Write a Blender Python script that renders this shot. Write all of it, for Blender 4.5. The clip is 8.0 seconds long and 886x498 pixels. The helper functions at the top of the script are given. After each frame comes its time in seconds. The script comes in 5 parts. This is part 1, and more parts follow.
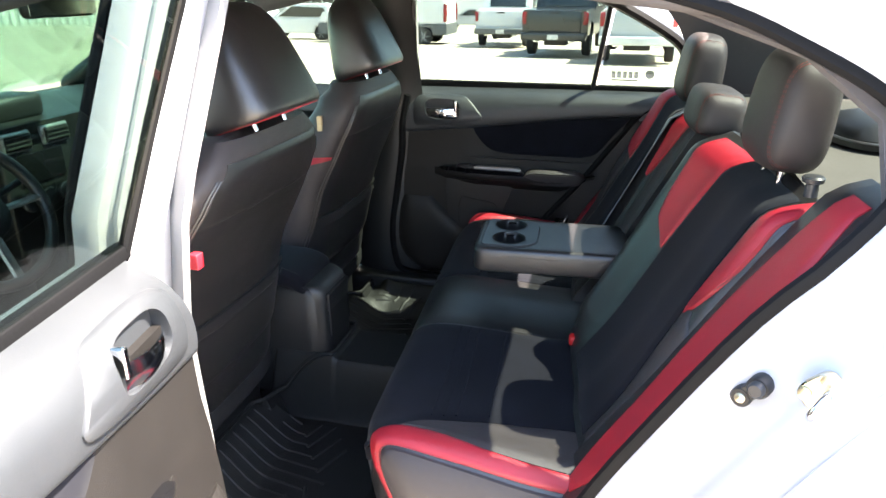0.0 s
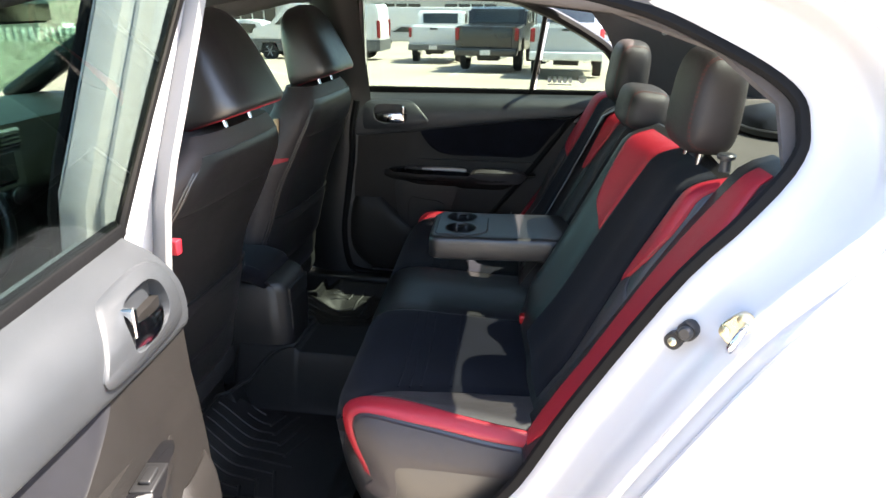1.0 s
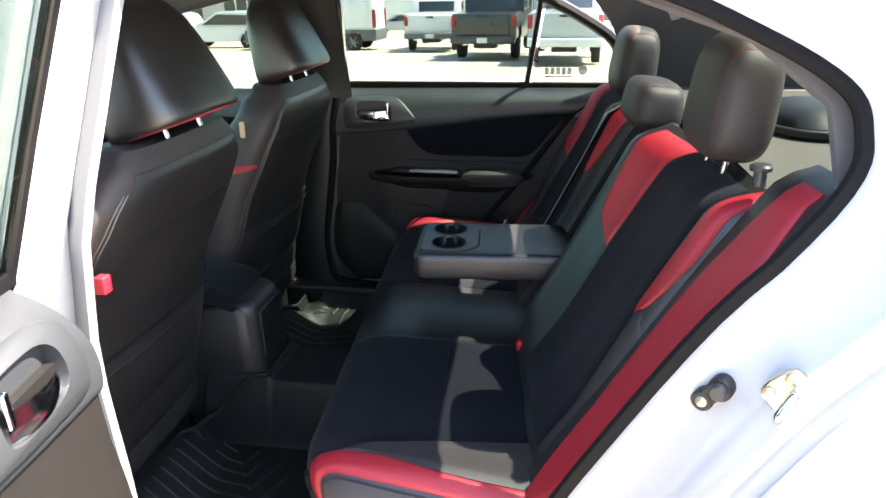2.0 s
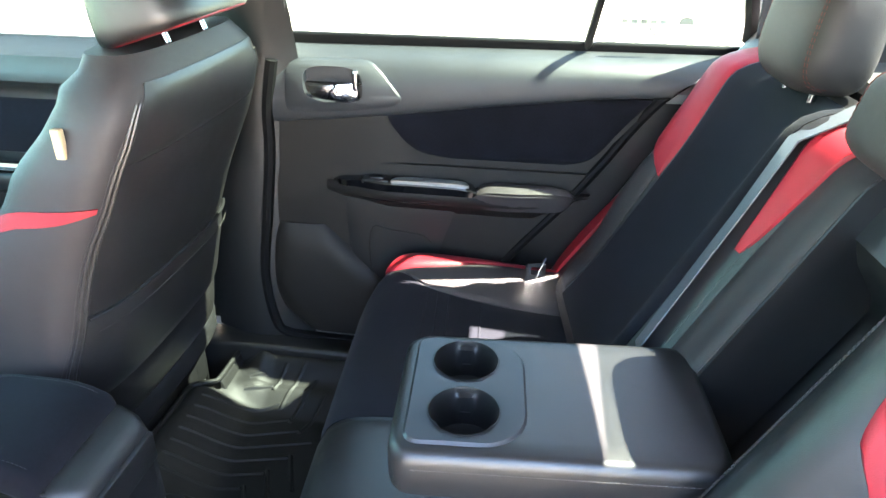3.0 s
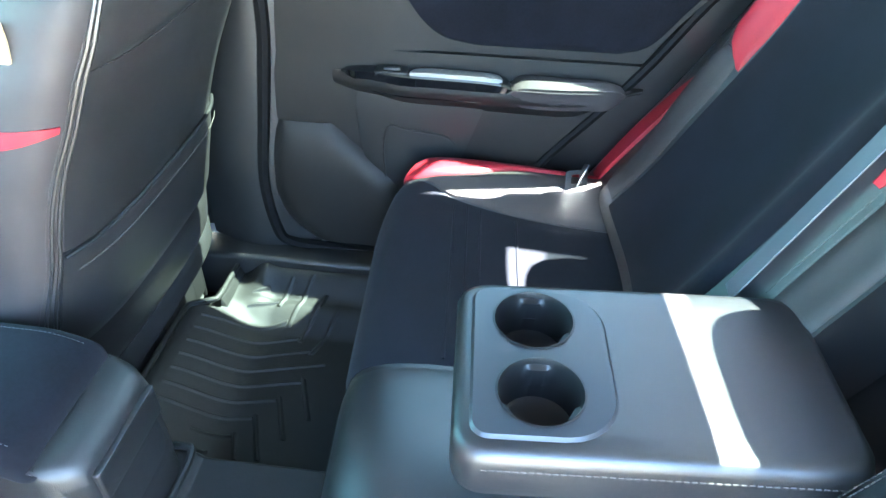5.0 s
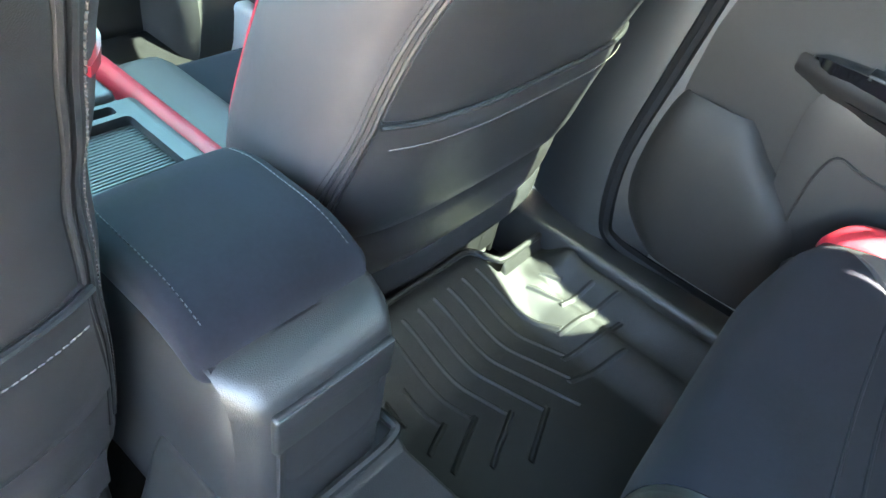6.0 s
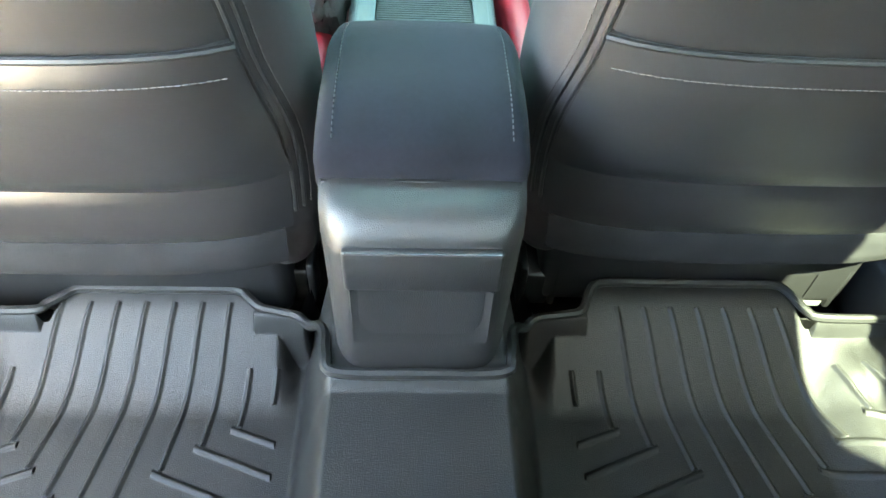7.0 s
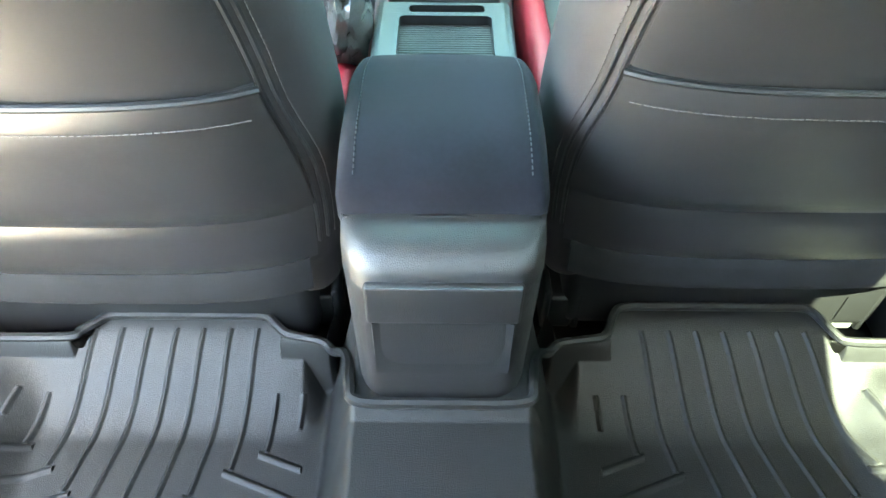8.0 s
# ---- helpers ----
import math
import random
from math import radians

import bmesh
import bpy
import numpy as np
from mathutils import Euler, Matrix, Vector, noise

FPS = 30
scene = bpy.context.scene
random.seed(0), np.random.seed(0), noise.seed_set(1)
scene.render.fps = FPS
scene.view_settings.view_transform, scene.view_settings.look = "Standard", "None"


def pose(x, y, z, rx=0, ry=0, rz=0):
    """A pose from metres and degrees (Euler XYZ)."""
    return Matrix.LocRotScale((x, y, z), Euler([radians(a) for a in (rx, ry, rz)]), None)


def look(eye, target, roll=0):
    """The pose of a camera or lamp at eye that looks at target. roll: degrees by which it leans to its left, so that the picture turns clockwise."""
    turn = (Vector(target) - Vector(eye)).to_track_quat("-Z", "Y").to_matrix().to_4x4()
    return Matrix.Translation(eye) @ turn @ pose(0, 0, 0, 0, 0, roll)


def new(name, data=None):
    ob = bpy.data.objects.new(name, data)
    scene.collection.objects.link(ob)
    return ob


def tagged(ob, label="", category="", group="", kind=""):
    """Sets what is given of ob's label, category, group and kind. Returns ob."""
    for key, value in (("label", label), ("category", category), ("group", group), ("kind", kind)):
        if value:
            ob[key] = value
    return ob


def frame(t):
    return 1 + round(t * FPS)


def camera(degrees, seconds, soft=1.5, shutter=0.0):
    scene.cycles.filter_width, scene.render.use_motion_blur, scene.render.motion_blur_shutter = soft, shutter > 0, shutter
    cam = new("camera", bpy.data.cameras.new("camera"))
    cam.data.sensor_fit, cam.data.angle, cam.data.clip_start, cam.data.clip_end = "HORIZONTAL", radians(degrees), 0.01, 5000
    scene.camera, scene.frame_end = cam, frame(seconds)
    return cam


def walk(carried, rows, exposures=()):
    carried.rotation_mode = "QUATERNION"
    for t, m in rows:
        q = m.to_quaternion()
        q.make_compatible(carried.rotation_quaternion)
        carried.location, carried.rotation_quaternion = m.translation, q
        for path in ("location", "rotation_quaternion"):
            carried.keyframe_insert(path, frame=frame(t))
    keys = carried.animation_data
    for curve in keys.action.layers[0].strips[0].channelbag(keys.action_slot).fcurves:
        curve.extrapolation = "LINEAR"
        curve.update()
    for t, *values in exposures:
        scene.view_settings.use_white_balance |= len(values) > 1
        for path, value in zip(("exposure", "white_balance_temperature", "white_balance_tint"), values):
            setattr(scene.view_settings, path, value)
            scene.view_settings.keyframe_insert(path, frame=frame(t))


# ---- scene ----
cam = camera(66.1, 8.0)
PATH = [
    (0, (0.726, -1.615, 1.365), (0.26, 0.188, 0.635), -0.1),
    (0.5, (0.709, -1.742, 1.347), (0.368, 0.101, 0.649), 0.2),
    (1, (0.711, -1.754, 1.346), (0.418, 0.101, 0.658), 0.2),
    (1.5, (0.712, -1.735, 1.353), (0.433, 0.115, 0.646), -0.7),
    (1.7, (0.715, -1.685, 1.353), (0.431, 0.164, 0.644), -1.0),
    (2.8, (0.614, -0.849, 1.275), (0.286, 0.932, 0.426), -0.1),
    (3, (0.549, -0.647, 1.296), (0.298, 1.111, 0.376), 0.6),
    (3.5, (0.514, -0.461, 1.374), (0.364, 1.183, 0.245), 1.4),
    (4, (0.511, -0.447, 1.38), (0.373, 1.119, 0.144), 0.4),
    (4.2, (0.517, -0.447, 1.384), (0.371, 1.107, 0.132), -0.3),
    (5.3, (0.377, -0.473, 1.183), (0.148, 1.096, -0.036), 3.4),
    (5.5, (0.326, -0.47, 1.124), (-0.007, 1.102, -0.066), 5.0),
    (6, (0.253, -0.268, 1.056), (-0.569, 0.998, -0.255), 12.7),
    (6.3, (0.3, -0.142, 1.035), (-0.861, 0.66, -0.383), 11.9),
    (6.5, (0.343, -0.075, 1.022), (-0.939, 0.408, -0.435), 9.5),
    (7, (0.385, -0.01, 0.998), (-0.959, 0.084, -0.48), 3.8),
    (7.5, (0.389, -0.003, 1.005), (-0.957, 0.016, -0.475), 1.6),
    (7.7, (0.389, -0.003, 1.004), (-0.966, 0.014, -0.466), 1.2),
    (8, (0.374, -0.004, 1.018), (-0.99, 0.008, -0.444), 0.8),
]
walk(cam, [(t, look(eye, target, roll)) for t, eye, target, roll in PATH], [(0.0, 4.12, 7000, 13), (0.6, 3.63, 7000, 13), (1.7, 3.58, 7000, 13), (2.8, 5.45, 6900, 12), (4.2, 6.52, 6200, 6), (5.3, 6.8, 5900, 0), (6.0, 7.08, 6800, 5), (6.5, 7.38, 8000, 2), (8.0, 7.45, 7650, 1)])

# ---- light and world ----
SUN = Vector((0.62, 0.128, 1.0)).normalized()
world = bpy.data.worlds.new("sky")
scene.world = world
world.use_nodes = True
wn = world.node_tree
sky = wn.nodes.new("ShaderNodeTexSky")
sky.sky_type, sky.sun_disc = "NISHITA", False
sky.sun_elevation = math.asin(SUN.z)
sky.sun_rotation = math.atan2(SUN.x, SUN.y)
wn.links.new(sky.outputs[0], wn.nodes["Background"].inputs[0])
wn.nodes["Background"].inputs[1].default_value = 0.08
sun_data = bpy.data.lights.new("sun", "SUN")
sun_data.energy, sun_data.angle, sun_data.color = 3.2, radians(0.53), (1.0, 0.95, 0.88)
sun = new("sun", sun_data)
sun.matrix_world = look(SUN * 30, (0, 0, 0))


# ---- materials ----
def material(name, colour, rough=0.5, metal=0.0, vary=0.15, scale=8.0, bump=0.0, bump_scale=300.0, sheen=0.0, coat=0.0, spec=0.5,
             rough_vary=0.1, cell=False, wrinkle=0.0):
    m = bpy.data.materials.new(name)
    m.use_nodes = True
    nt, b = m.node_tree, m.node_tree.nodes["Principled BSDF"]
    b.inputs["Metallic"].default_value = metal
    b.inputs["Specular IOR Level"].default_value = spec
    b.inputs["Sheen Weight"].default_value = sheen
    b.inputs["Coat Weight"].default_value = coat
    co = nt.nodes.new("ShaderNodeTexCoord")
    n1, n2 = nt.nodes.new("ShaderNodeTexNoise"), nt.nodes.new("ShaderNodeTexNoise")
    n1.inputs["Scale"].default_value, n1.inputs["Detail"].default_value = scale, 4
    n2.inputs["Scale"].default_value, n2.inputs["Detail"].default_value = scale * 14, 3
    mixn = nt.nodes.new("ShaderNodeMath")
    mixn.operation = "MULTIPLY_ADD"
    mixn.inputs[1].default_value = 0.45
    ramp = nt.nodes.new("ShaderNodeMapRange")
    ramp.inputs[1].default_value, ramp.inputs[2].default_value = 0.4, 1.05
    ramp.inputs[3].default_value, ramp.inputs[4].default_value = 1 - vary, 1 + vary
    mul = nt.nodes.new("ShaderNodeVectorMath")
    mul.operation = "SCALE"
    mul.inputs[0].default_value = colour
    rr = nt.nodes.new("ShaderNodeMapRange")
    rr.inputs[3].default_value, rr.inputs[4].default_value = max(0.02, rough - rough_vary), min(1, rough + rough_vary)
    L = nt.links.new
    for n in (n1, n2):
        L(co.outputs["Object"], n.inputs["Vector"])
    L(n2.outputs[0], mixn.inputs[0]); L(n1.outputs[0], mixn.inputs[2])
    L(mixn.outputs[0], ramp.inputs[0]); L(ramp.outputs[0], mul.inputs["Scale"])
    L(mul.outputs[0], b.inputs["Base Color"])
    L(n1.outputs[0], rr.inputs[0]); L(rr.outputs[0], b.inputs["Roughness"])
    if bump:
        if cell:
            t = nt.nodes.new("ShaderNodeTexVoronoi")
            t.feature = "DISTANCE_TO_EDGE"
        else:
            t = nt.nodes.new("ShaderNodeTexNoise")
            t.inputs["Detail"].default_value = 3
        t.inputs["Scale"].default_value = bump_scale
        bp = nt.nodes.new("ShaderNodeBump")
        bp.inputs["Strength"].default_value, bp.inputs["Distance"].default_value = bump, 0.0010
        L(co.outputs["Object"], t.inputs["Vector"])
        L(t.outputs[0], bp.inputs["Height"]); L(bp.outputs[0], b.inputs["Normal"])
        if wrinkle:
            w = nt.nodes.new("ShaderNodeTexNoise")
            w.inputs["Scale"].default_value, w.inputs["Detail"].default_value, w.inputs["Distortion"].default_value = 11.0, 2.0, 0.6
            wb = nt.nodes.new("ShaderNodeBump")
            wb.inputs["Strength"].default_value, wb.inputs["Distance"].default_value = wrinkle, 0.012
            L(co.outputs["Object"], w.inputs["Vector"]); L(w.outputs[0], wb.inputs["Height"]); L(wb.outputs[0], bp.inputs["Normal"])
    return m


def glass_material(name, tint, rough=0.0):
    m = bpy.data.materials.new(name)
    m.use_nodes = True
    nt = m.node_tree
    nt.nodes.remove(nt.nodes["Principled BSDF"])
    tr, gl, mx, fr = (nt.nodes.new("ShaderNode" + k) for k in ("BsdfTransparent", "BsdfGlossy", "MixShader", "LayerWeight"))
    tr.inputs[0].default_value = (*tint, 1)
    gl.inputs["Roughness"].default_value = rough
    fr.inputs[0].default_value = 0.5
    pw, ma = nt.nodes.new("ShaderNodeMath"), nt.nodes.new("ShaderNodeMath")
    pw.operation, pw.inputs[1].default_value = "POWER", 5
    ma.operation, ma.inputs[1].default_value, ma.inputs[2].default_value = "MULTIPLY_ADD", 0.9, 0.035
    L = nt.links.new
    L(fr.outputs[1], pw.inputs[0]); L(pw.outputs[0], ma.inputs[0]); L(ma.outputs[0], mx.inputs[0]); L(tr.outputs[0], mx.inputs[1]); L(gl.outputs[0], mx.inputs[2])
    L(mx.outputs[0], nt.nodes["Material Output"].inputs[0])
    return m


LEATHER = material("black_leather", (0.0180, 0.0170, 0.0172), 0.34, wrinkle=0.10, spec=0.85, bump=0.28, bump_scale=900, cell=True, scale=5)
LEATHER2 = material("grey_black_leather", (0.040, 0.0335, 0.0335), 0.52, spec=0.45, wrinkle=0.08, bump=0.35, bump_scale=900, cell=True, scale=5)
RED = material("red_leather", (0.36, 0.016, 0.028), 0.42, bump=0.3, bump_scale=900, cell=True, vary=0.08, scale=5)
SUEDE = material("dark_suede", (0.0062, 0.0066, 0.0102), 0.9, bump=0.3, bump_scale=1500, sheen=0.05, vary=0.5, scale=14, spec=0.12)
PLASTIC = material("grained_black_plastic", (0.0125, 0.0124, 0.0127), 0.42, spec=0.7, bump=0.5, bump_scale=520, cell=True, vary=0.08)
TRIM = material("soft_grained_trim", (0.031, 0.034, 0.038), 0.42, bump=0.4, bump_scale=700, cell=True, vary=0.08)
DOORP = material("warm_grey_door_plastic", (0.0124, 0.0111, 0.0103), 0.50, spec=0.32, bump=0.5, bump_scale=700, cell=True, vary=0.08)
SMOOTH = material("satin_grey_plastic", (0.035, 0.035, 0.036), 0.34, vary=0.06)
DARKP = material("black_plastic", (0.009, 0.009, 0.0095), 0.45, vary=0.1)
PIANO = material("gloss_black_trim", (0.006, 0.006, 0.007), 0.08, coat=0.6, rough_vary=0.03)
PANELBLUE = material("satin_cup_panel", (0.035, 0.037, 0.041), 0.34, vary=0.05)
RUBBER = material("black_rubber_mat", (0.0120, 0.0120, 0.0118), 0.48, spec=0.32, bump=0.7, bump_scale=700, vary=0.35, scale=6)
SEAL = material("black_rubber_seal", (0.005, 0.005, 0.0055), 0.7, spec=0.15, bump=0.2, bump_scale=200)
CARPET = material("dark_carpet", (0.010, 0.010, 0.0105), 0.95, bump=0.9, bump_scale=900, vary=0.35, scale=30, spec=0.1)
FELT = material("grey_felt", (0.020, 0.020, 0.021), 0.95, bump=0.9, bump_scale=900, vary=0.3, scale=30, spec=0.1)
LINER = material("woven_headliner", (0.10, 0.095, 0.10), 0.9, bump=0.4, bump_scale=900, vary=0.08, spec=0.2)
SHELF = material("parcel_shelf_felt", (0.105, 0.097, 0.088), 0.95, bump=0.5, bump_scale=700, vary=0.15, spec=0.1)
CHROME = material("chrome", (0.75, 0.75, 0.76), 0.12, metal=1.0, vary=0.03, rough_vary=0.05)
ZINC = material("yellow_zinc_steel", (0.62, 0.56, 0.40), 0.3, metal=1.0, vary=0.2, scale=60)
SILVER = material("silver_plastic", (0.36, 0.36, 0.36), 0.3, metal=0.7, vary=0.05)
PAINT = material("pearl_white_paint", (0.46, 0.455, 0.462), 0.3, coat=0.8, vary=0.03, scale=3, rough_vary=0.05)
BELT = material("grey_black_webbing", (0.10, 0.108, 0.12), 0.5, bump=0.6, bump_scale=700, vary=0.1)
REDP = material("red_plastic", (0.55, 0.02, 0.02), 0.35, vary=0.05)
THREAD = material("stitching_thread", (0.07, 0.062, 0.058), 0.7, vary=0.1)
REDTHREAD = material("red_stitching", (0.16, 0.045, 0.04), 0.7, vary=0.1)
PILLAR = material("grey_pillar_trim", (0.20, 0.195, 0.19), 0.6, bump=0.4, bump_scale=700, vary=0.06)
GLASS = glass_material("tinted_glass", (0.50, 0.56, 0.52))
WIND = glass_material("green_windscreen", (0.72, 0.92, 0.82))
CLEAR = glass_material("clear_glass", (0.50, 0.54, 0.52))


# ---- builders ----
def thing(name, at, label, category, group="", kind=""):
    ob = new(name)
    ob.empty_display_size = 0.05
    ob.matrix_world = Matrix.Translation(at)
    return tagged(ob, label, category, group, kind)


def link(name, bm, mat, parent=None, label="", smooth=40):
    """One mesh object from a bmesh in world places, under its parent."""
    bmesh.ops.remove_doubles(bm, verts=bm.verts, dist=1e-5)
    bmesh.ops.recalc_face_normals(bm, faces=bm.faces)
    me = bpy.data.meshes.new(name)
    bm.to_mesh(me)
    bm.free()
    for m in mat if isinstance(mat, (list, tuple)) else (mat,):
        me.materials.append(m)
    me.shade_smooth()
    me.set_sharp_from_angle(angle=radians(smooth))
    ob = new(name, me)
    if parent is not None:
        top = parent
        m = Matrix.Identity(4)
        while top is not None:
            m = top.matrix_basis @ m if top.parent is None else top.matrix_parent_inverse @ top.matrix_basis @ m
            top = top.parent
        ob.parent = parent
        ob.matrix_parent_inverse = m.inverted()
    if label:
        ob["label"] = label
    return ob


part = link


def sheet(bm, rows, closed_u=False, closed_v=False):
    """A skin over rows of points."""
    vs = [[bm.verts.new(p) for p in row] for row in rows]
    n, k = len(vs), len(vs[0])
    for i in range(n if closed_u else n - 1):
        for j in range(k if closed_v else k - 1):
            a, b, c, d = vs[i][j], vs[i][(j + 1) % k], vs[(i + 1) % n][(j + 1) % k], vs[(i + 1) % n][j]
            if len({a, b, c, d}) == 4:
                bm.faces.new((a, b, c, d))
    return vs


def loft(rings, bm=None, caps=True):
    bm = bm or bmesh.new()
    vs = sheet(bm, rings, closed_v=True)
    if caps:
        for ring in (vs[0], vs[-1]):
            c = bm.verts.new(sum((v.co for v in ring), Vector()) / len(ring))
            for j in range(len(ring)):
                bm.faces.new((ring[j], ring[(j + 1) % len(ring)], c))
    return bm


def slab(f, nu, nv, thick, bm=None, puff=0.0, edge=0.12, out=None, along=None):
    """A closed sheet over f(u, v); puff lifts its middle and sinks its edges; along: the way its thickness goes."""
    bm = bm or bmesh.new()
    P = [[Vector(f(i / nu, j / nv)) for j in range(nv + 1)] for i in range(nu + 1)]
    top, low = [], []
    for i in range(nu + 1):
        rt, rl = [], []
        for j in range(nv + 1):
            du = P[min(i + 1, nu)][j] - P[max(i - 1, 0)][j]
            dv = P[i][min(j + 1, nv)] - P[i][max(j - 1, 0)]
            n = du.cross(dv).normalized()
            if out is not None and n.dot(out) < 0:
                n = -n
            if along is not None:
                n = along
            u, v = i / nu, j / nv
            e = min(1, u / edge, (1 - u) / edge) * min(1, v / edge, (1 - v) / edge) if puff else 0
            lift = puff * (1 - (1 - max(e, 0)) ** 2.5) if puff else 0
            rt.append(P[i][j] + n * lift); rl.append(P[i][j] - n * thick)
        top.append(rt); low.append(rl)
    a, b = sheet(bm, top), sheet(bm, low)
    for A, B in ((a[0], b[0]), (a[-1], b[-1]), ([r[0] for r in a], [r[0] for r in b]), ([r[-1] for r in a], [r[-1] for r in b])):
        for j in range(len(A) - 1):
            bm.faces.new((A[j], A[j + 1], B[j + 1], B[j]))
    return bm


def quad(S, a, b, c, d):
    """A patch of the surface S between four of its (p, q) corners, in order round it."""
    def f(u, v):
        p = [(1 - u) * ((1 - v) * a[k] + v * d[k]) + u * ((1 - v) * b[k] + v * c[k]) for k in (0, 1)]
        return S(*p)
    return f


def box(x0, x1, y0, y1, z0, z1, r=0.0, seg=3, bm=None, shape=None):
    t = bmesh.new()
    bmesh.ops.create_cube(t, size=1)
    for v in t.verts:
        v.co = Vector(((x0 + x1) / 2 + v.co.x * (x1 - x0), (y0 + y1) / 2 + v.co.y * (y1 - y0), (z0 + z1) / 2 + v.co.z * (z1 - z0)))
    if r:
        bmesh.ops.bevel(t, geom=t.edges[:], offset=r, segments=seg, affect="EDGES", profile=0.5)
    if shape:
        for v in t.verts:
            v.co = Vector(shape(*v.co))
    if bm is None:
        return t
    me = bpy.data.meshes.new("t")
    t.to_mesh(me); t.free()
    bm.from_mesh(me)
    bpy.data.meshes.remove(me)
    return bm


def tube(points, r, n=8, bm=None, flat=1.0):
    """A round bar along points."""
    pts = [Vector(p) for p in points]
    rings, side = [], None
    for i, p in enumerate(pts):
        d = (pts[min(i + 1, len(pts) - 1)] - pts[max(i - 1, 0)]).normalized()
        if side is None:
            side = d.cross(Vector((0, 0, 1)) if abs(d.z) < 0.9 else Vector((1, 0, 0))).normalized()
        side = (side - d * side.dot(d)).normalized()
        up = d.cross(side)
        rings.append([p + r * (math.cos(2 * math.pi * k / n) * side + flat * math.sin(2 * math.pi * k / n) * up) for k in range(n)])
    return loft(rings, bm)


def ribbon(points, across, width, thick, bm=None):
    """A flat strap along points; across: its width's direction."""
    rows = []
    pts = [Vector(p) for p in points]
    for i, p in enumerate(pts):
        d = (pts[min(i + 1, len(pts) - 1)] - pts[max(i - 1, 0)]).normalized()
        s = Vector(across); s = (s - d * s.dot(d)).normalized()
        n = d.cross(s)
        w, t = s * width / 2, n * thick / 2
        rows.append([p - w - t, p + w - t, p + w + t, p - w + t])
    return loft(rows, bm)


def smooth_path(points, n=6):
    """Points along a smooth curve through the points given."""
    P = [Vector(p) for p in points]
    P = [2 * P[0] - P[1]] + P + [2 * P[-1] - P[-2]]
    out = []
    for i in range(1, len(P) - 2):
        for k in range(n):
            t = k / n
            a, b, c, d = P[i - 1:i + 3]
            out.append(0.5 * (2 * b + (c - a) * t + (2 * a - 5 * b + 4 * c - d) * t * t + (3 * b - a - 3 * c + d) * t ** 3))
    return out + [P[-2]]


def stitches(points, step=0.007, length=0.0045, r=0.0007, bm=None):
    """A row of thread stitches along a polyline."""
    bm = bm or bmesh.new()
    run, pts = 0.0, [Vector(p) for p in points]
    for a, b in zip(pts, pts[1:]):
        d, l = (b - a).normalized(), (b - a).length
        s = -run % step
        while s < l:
            tube([a + d * s, a + d * min(s + length, l + length)], r, 4, bm)
            s += step
        run += l
    return bm


def squircle(c, a, b, ra, rb, n=28, power=4.0):
    """A rounded rectangle round c, in the plane of the unit vectors a and b."""
    c, a, b, out = Vector(c), Vector(a), Vector(b), []
    for k in range(n):
        t = 2 * math.pi * (k + 0.5) / n
        cs, sn = math.cos(t), math.sin(t)
        out.append(c + a * ra * math.copysign(abs(cs) ** (2 / power), cs) + b * rb * math.copysign(abs(sn) ** (2 / power), sn))
    return out


def lerp(a, b, t):
    return a + (b - a) * t


def step(a, b, x):
    t = min(1, max(0, (x - a) / (b - a)))
    return t * t * (3 - 2 * t)


def table(rows, x):
    """Smoothly reads a short table of (x, value)."""
    if x <= rows[0][0]:
        return rows[0][1]
    for (a, p), (b, q) in zip(rows, rows[1:]):
        if x <= b:
            return p + (q - p) * step(a, b, x)
    return rows[-1][1]


def curve(rows, x):
    """Reads a smooth curve through a short table of (x, value)."""
    n = len(rows)
    if x <= rows[0][0]:
        return rows[0][1]
    if x >= rows[-1][0]:
        return rows[-1][1]
    i = next(k for k in range(n - 1) if x <= rows[k + 1][0])
    slope = lambda k: (rows[min(k + 1, n - 1)][1] - rows[max(k - 1, 0)][1]) / (rows[min(k + 1, n - 1)][0] - rows[max(k - 1, 0)][0])
    (a, p), (b, q) = rows[i], rows[i + 1]
    h, t = b - a, (x - a) / (b - a)
    return (2 * t ** 3 - 3 * t * t + 1) * p + (t ** 3 - 2 * t * t + t) * h * slope(i) + (3 * t * t - 2 * t ** 3) * q + (t ** 3 - t * t) * h * slope(i + 1)


def plate(outer, holes, z0, z1, bev=0.0, inner=None, bm=None):
    """A flat plate with a rim, pierced by holes (lists of (x, y)); inner: the rim's loop on top."""
    from mathutils.geometry import tessellate_polygon
    bm = bm or bmesh.new()
    inner = inner or outer
    levels = [(outer, z0), (outer, z1 - bev), (inner, z1)] if bev else [(outer, z0), (outer, z1)]
    vs = sheet(bm, [[(x, y, z) for x, y in loop] for loop, z in levels], closed_v=True)
    walls = [sheet(bm, [[(x, y, z) for x, y in h] for z in (z1, z0)], closed_v=True) for h in holes]
    for z, ring, k in ((z1, vs[-1], 0), (z0, vs[0], 1)):
        loops = [ring] + [w[k] for w in walls]
        flat = [v for l in loops for v in l]
        for t in tessellate_polygon([[v.co for v in l] for l in loops]):
            try:
                bm.faces.new([flat[i] for i in t])
            except ValueError:
                pass
    return bm


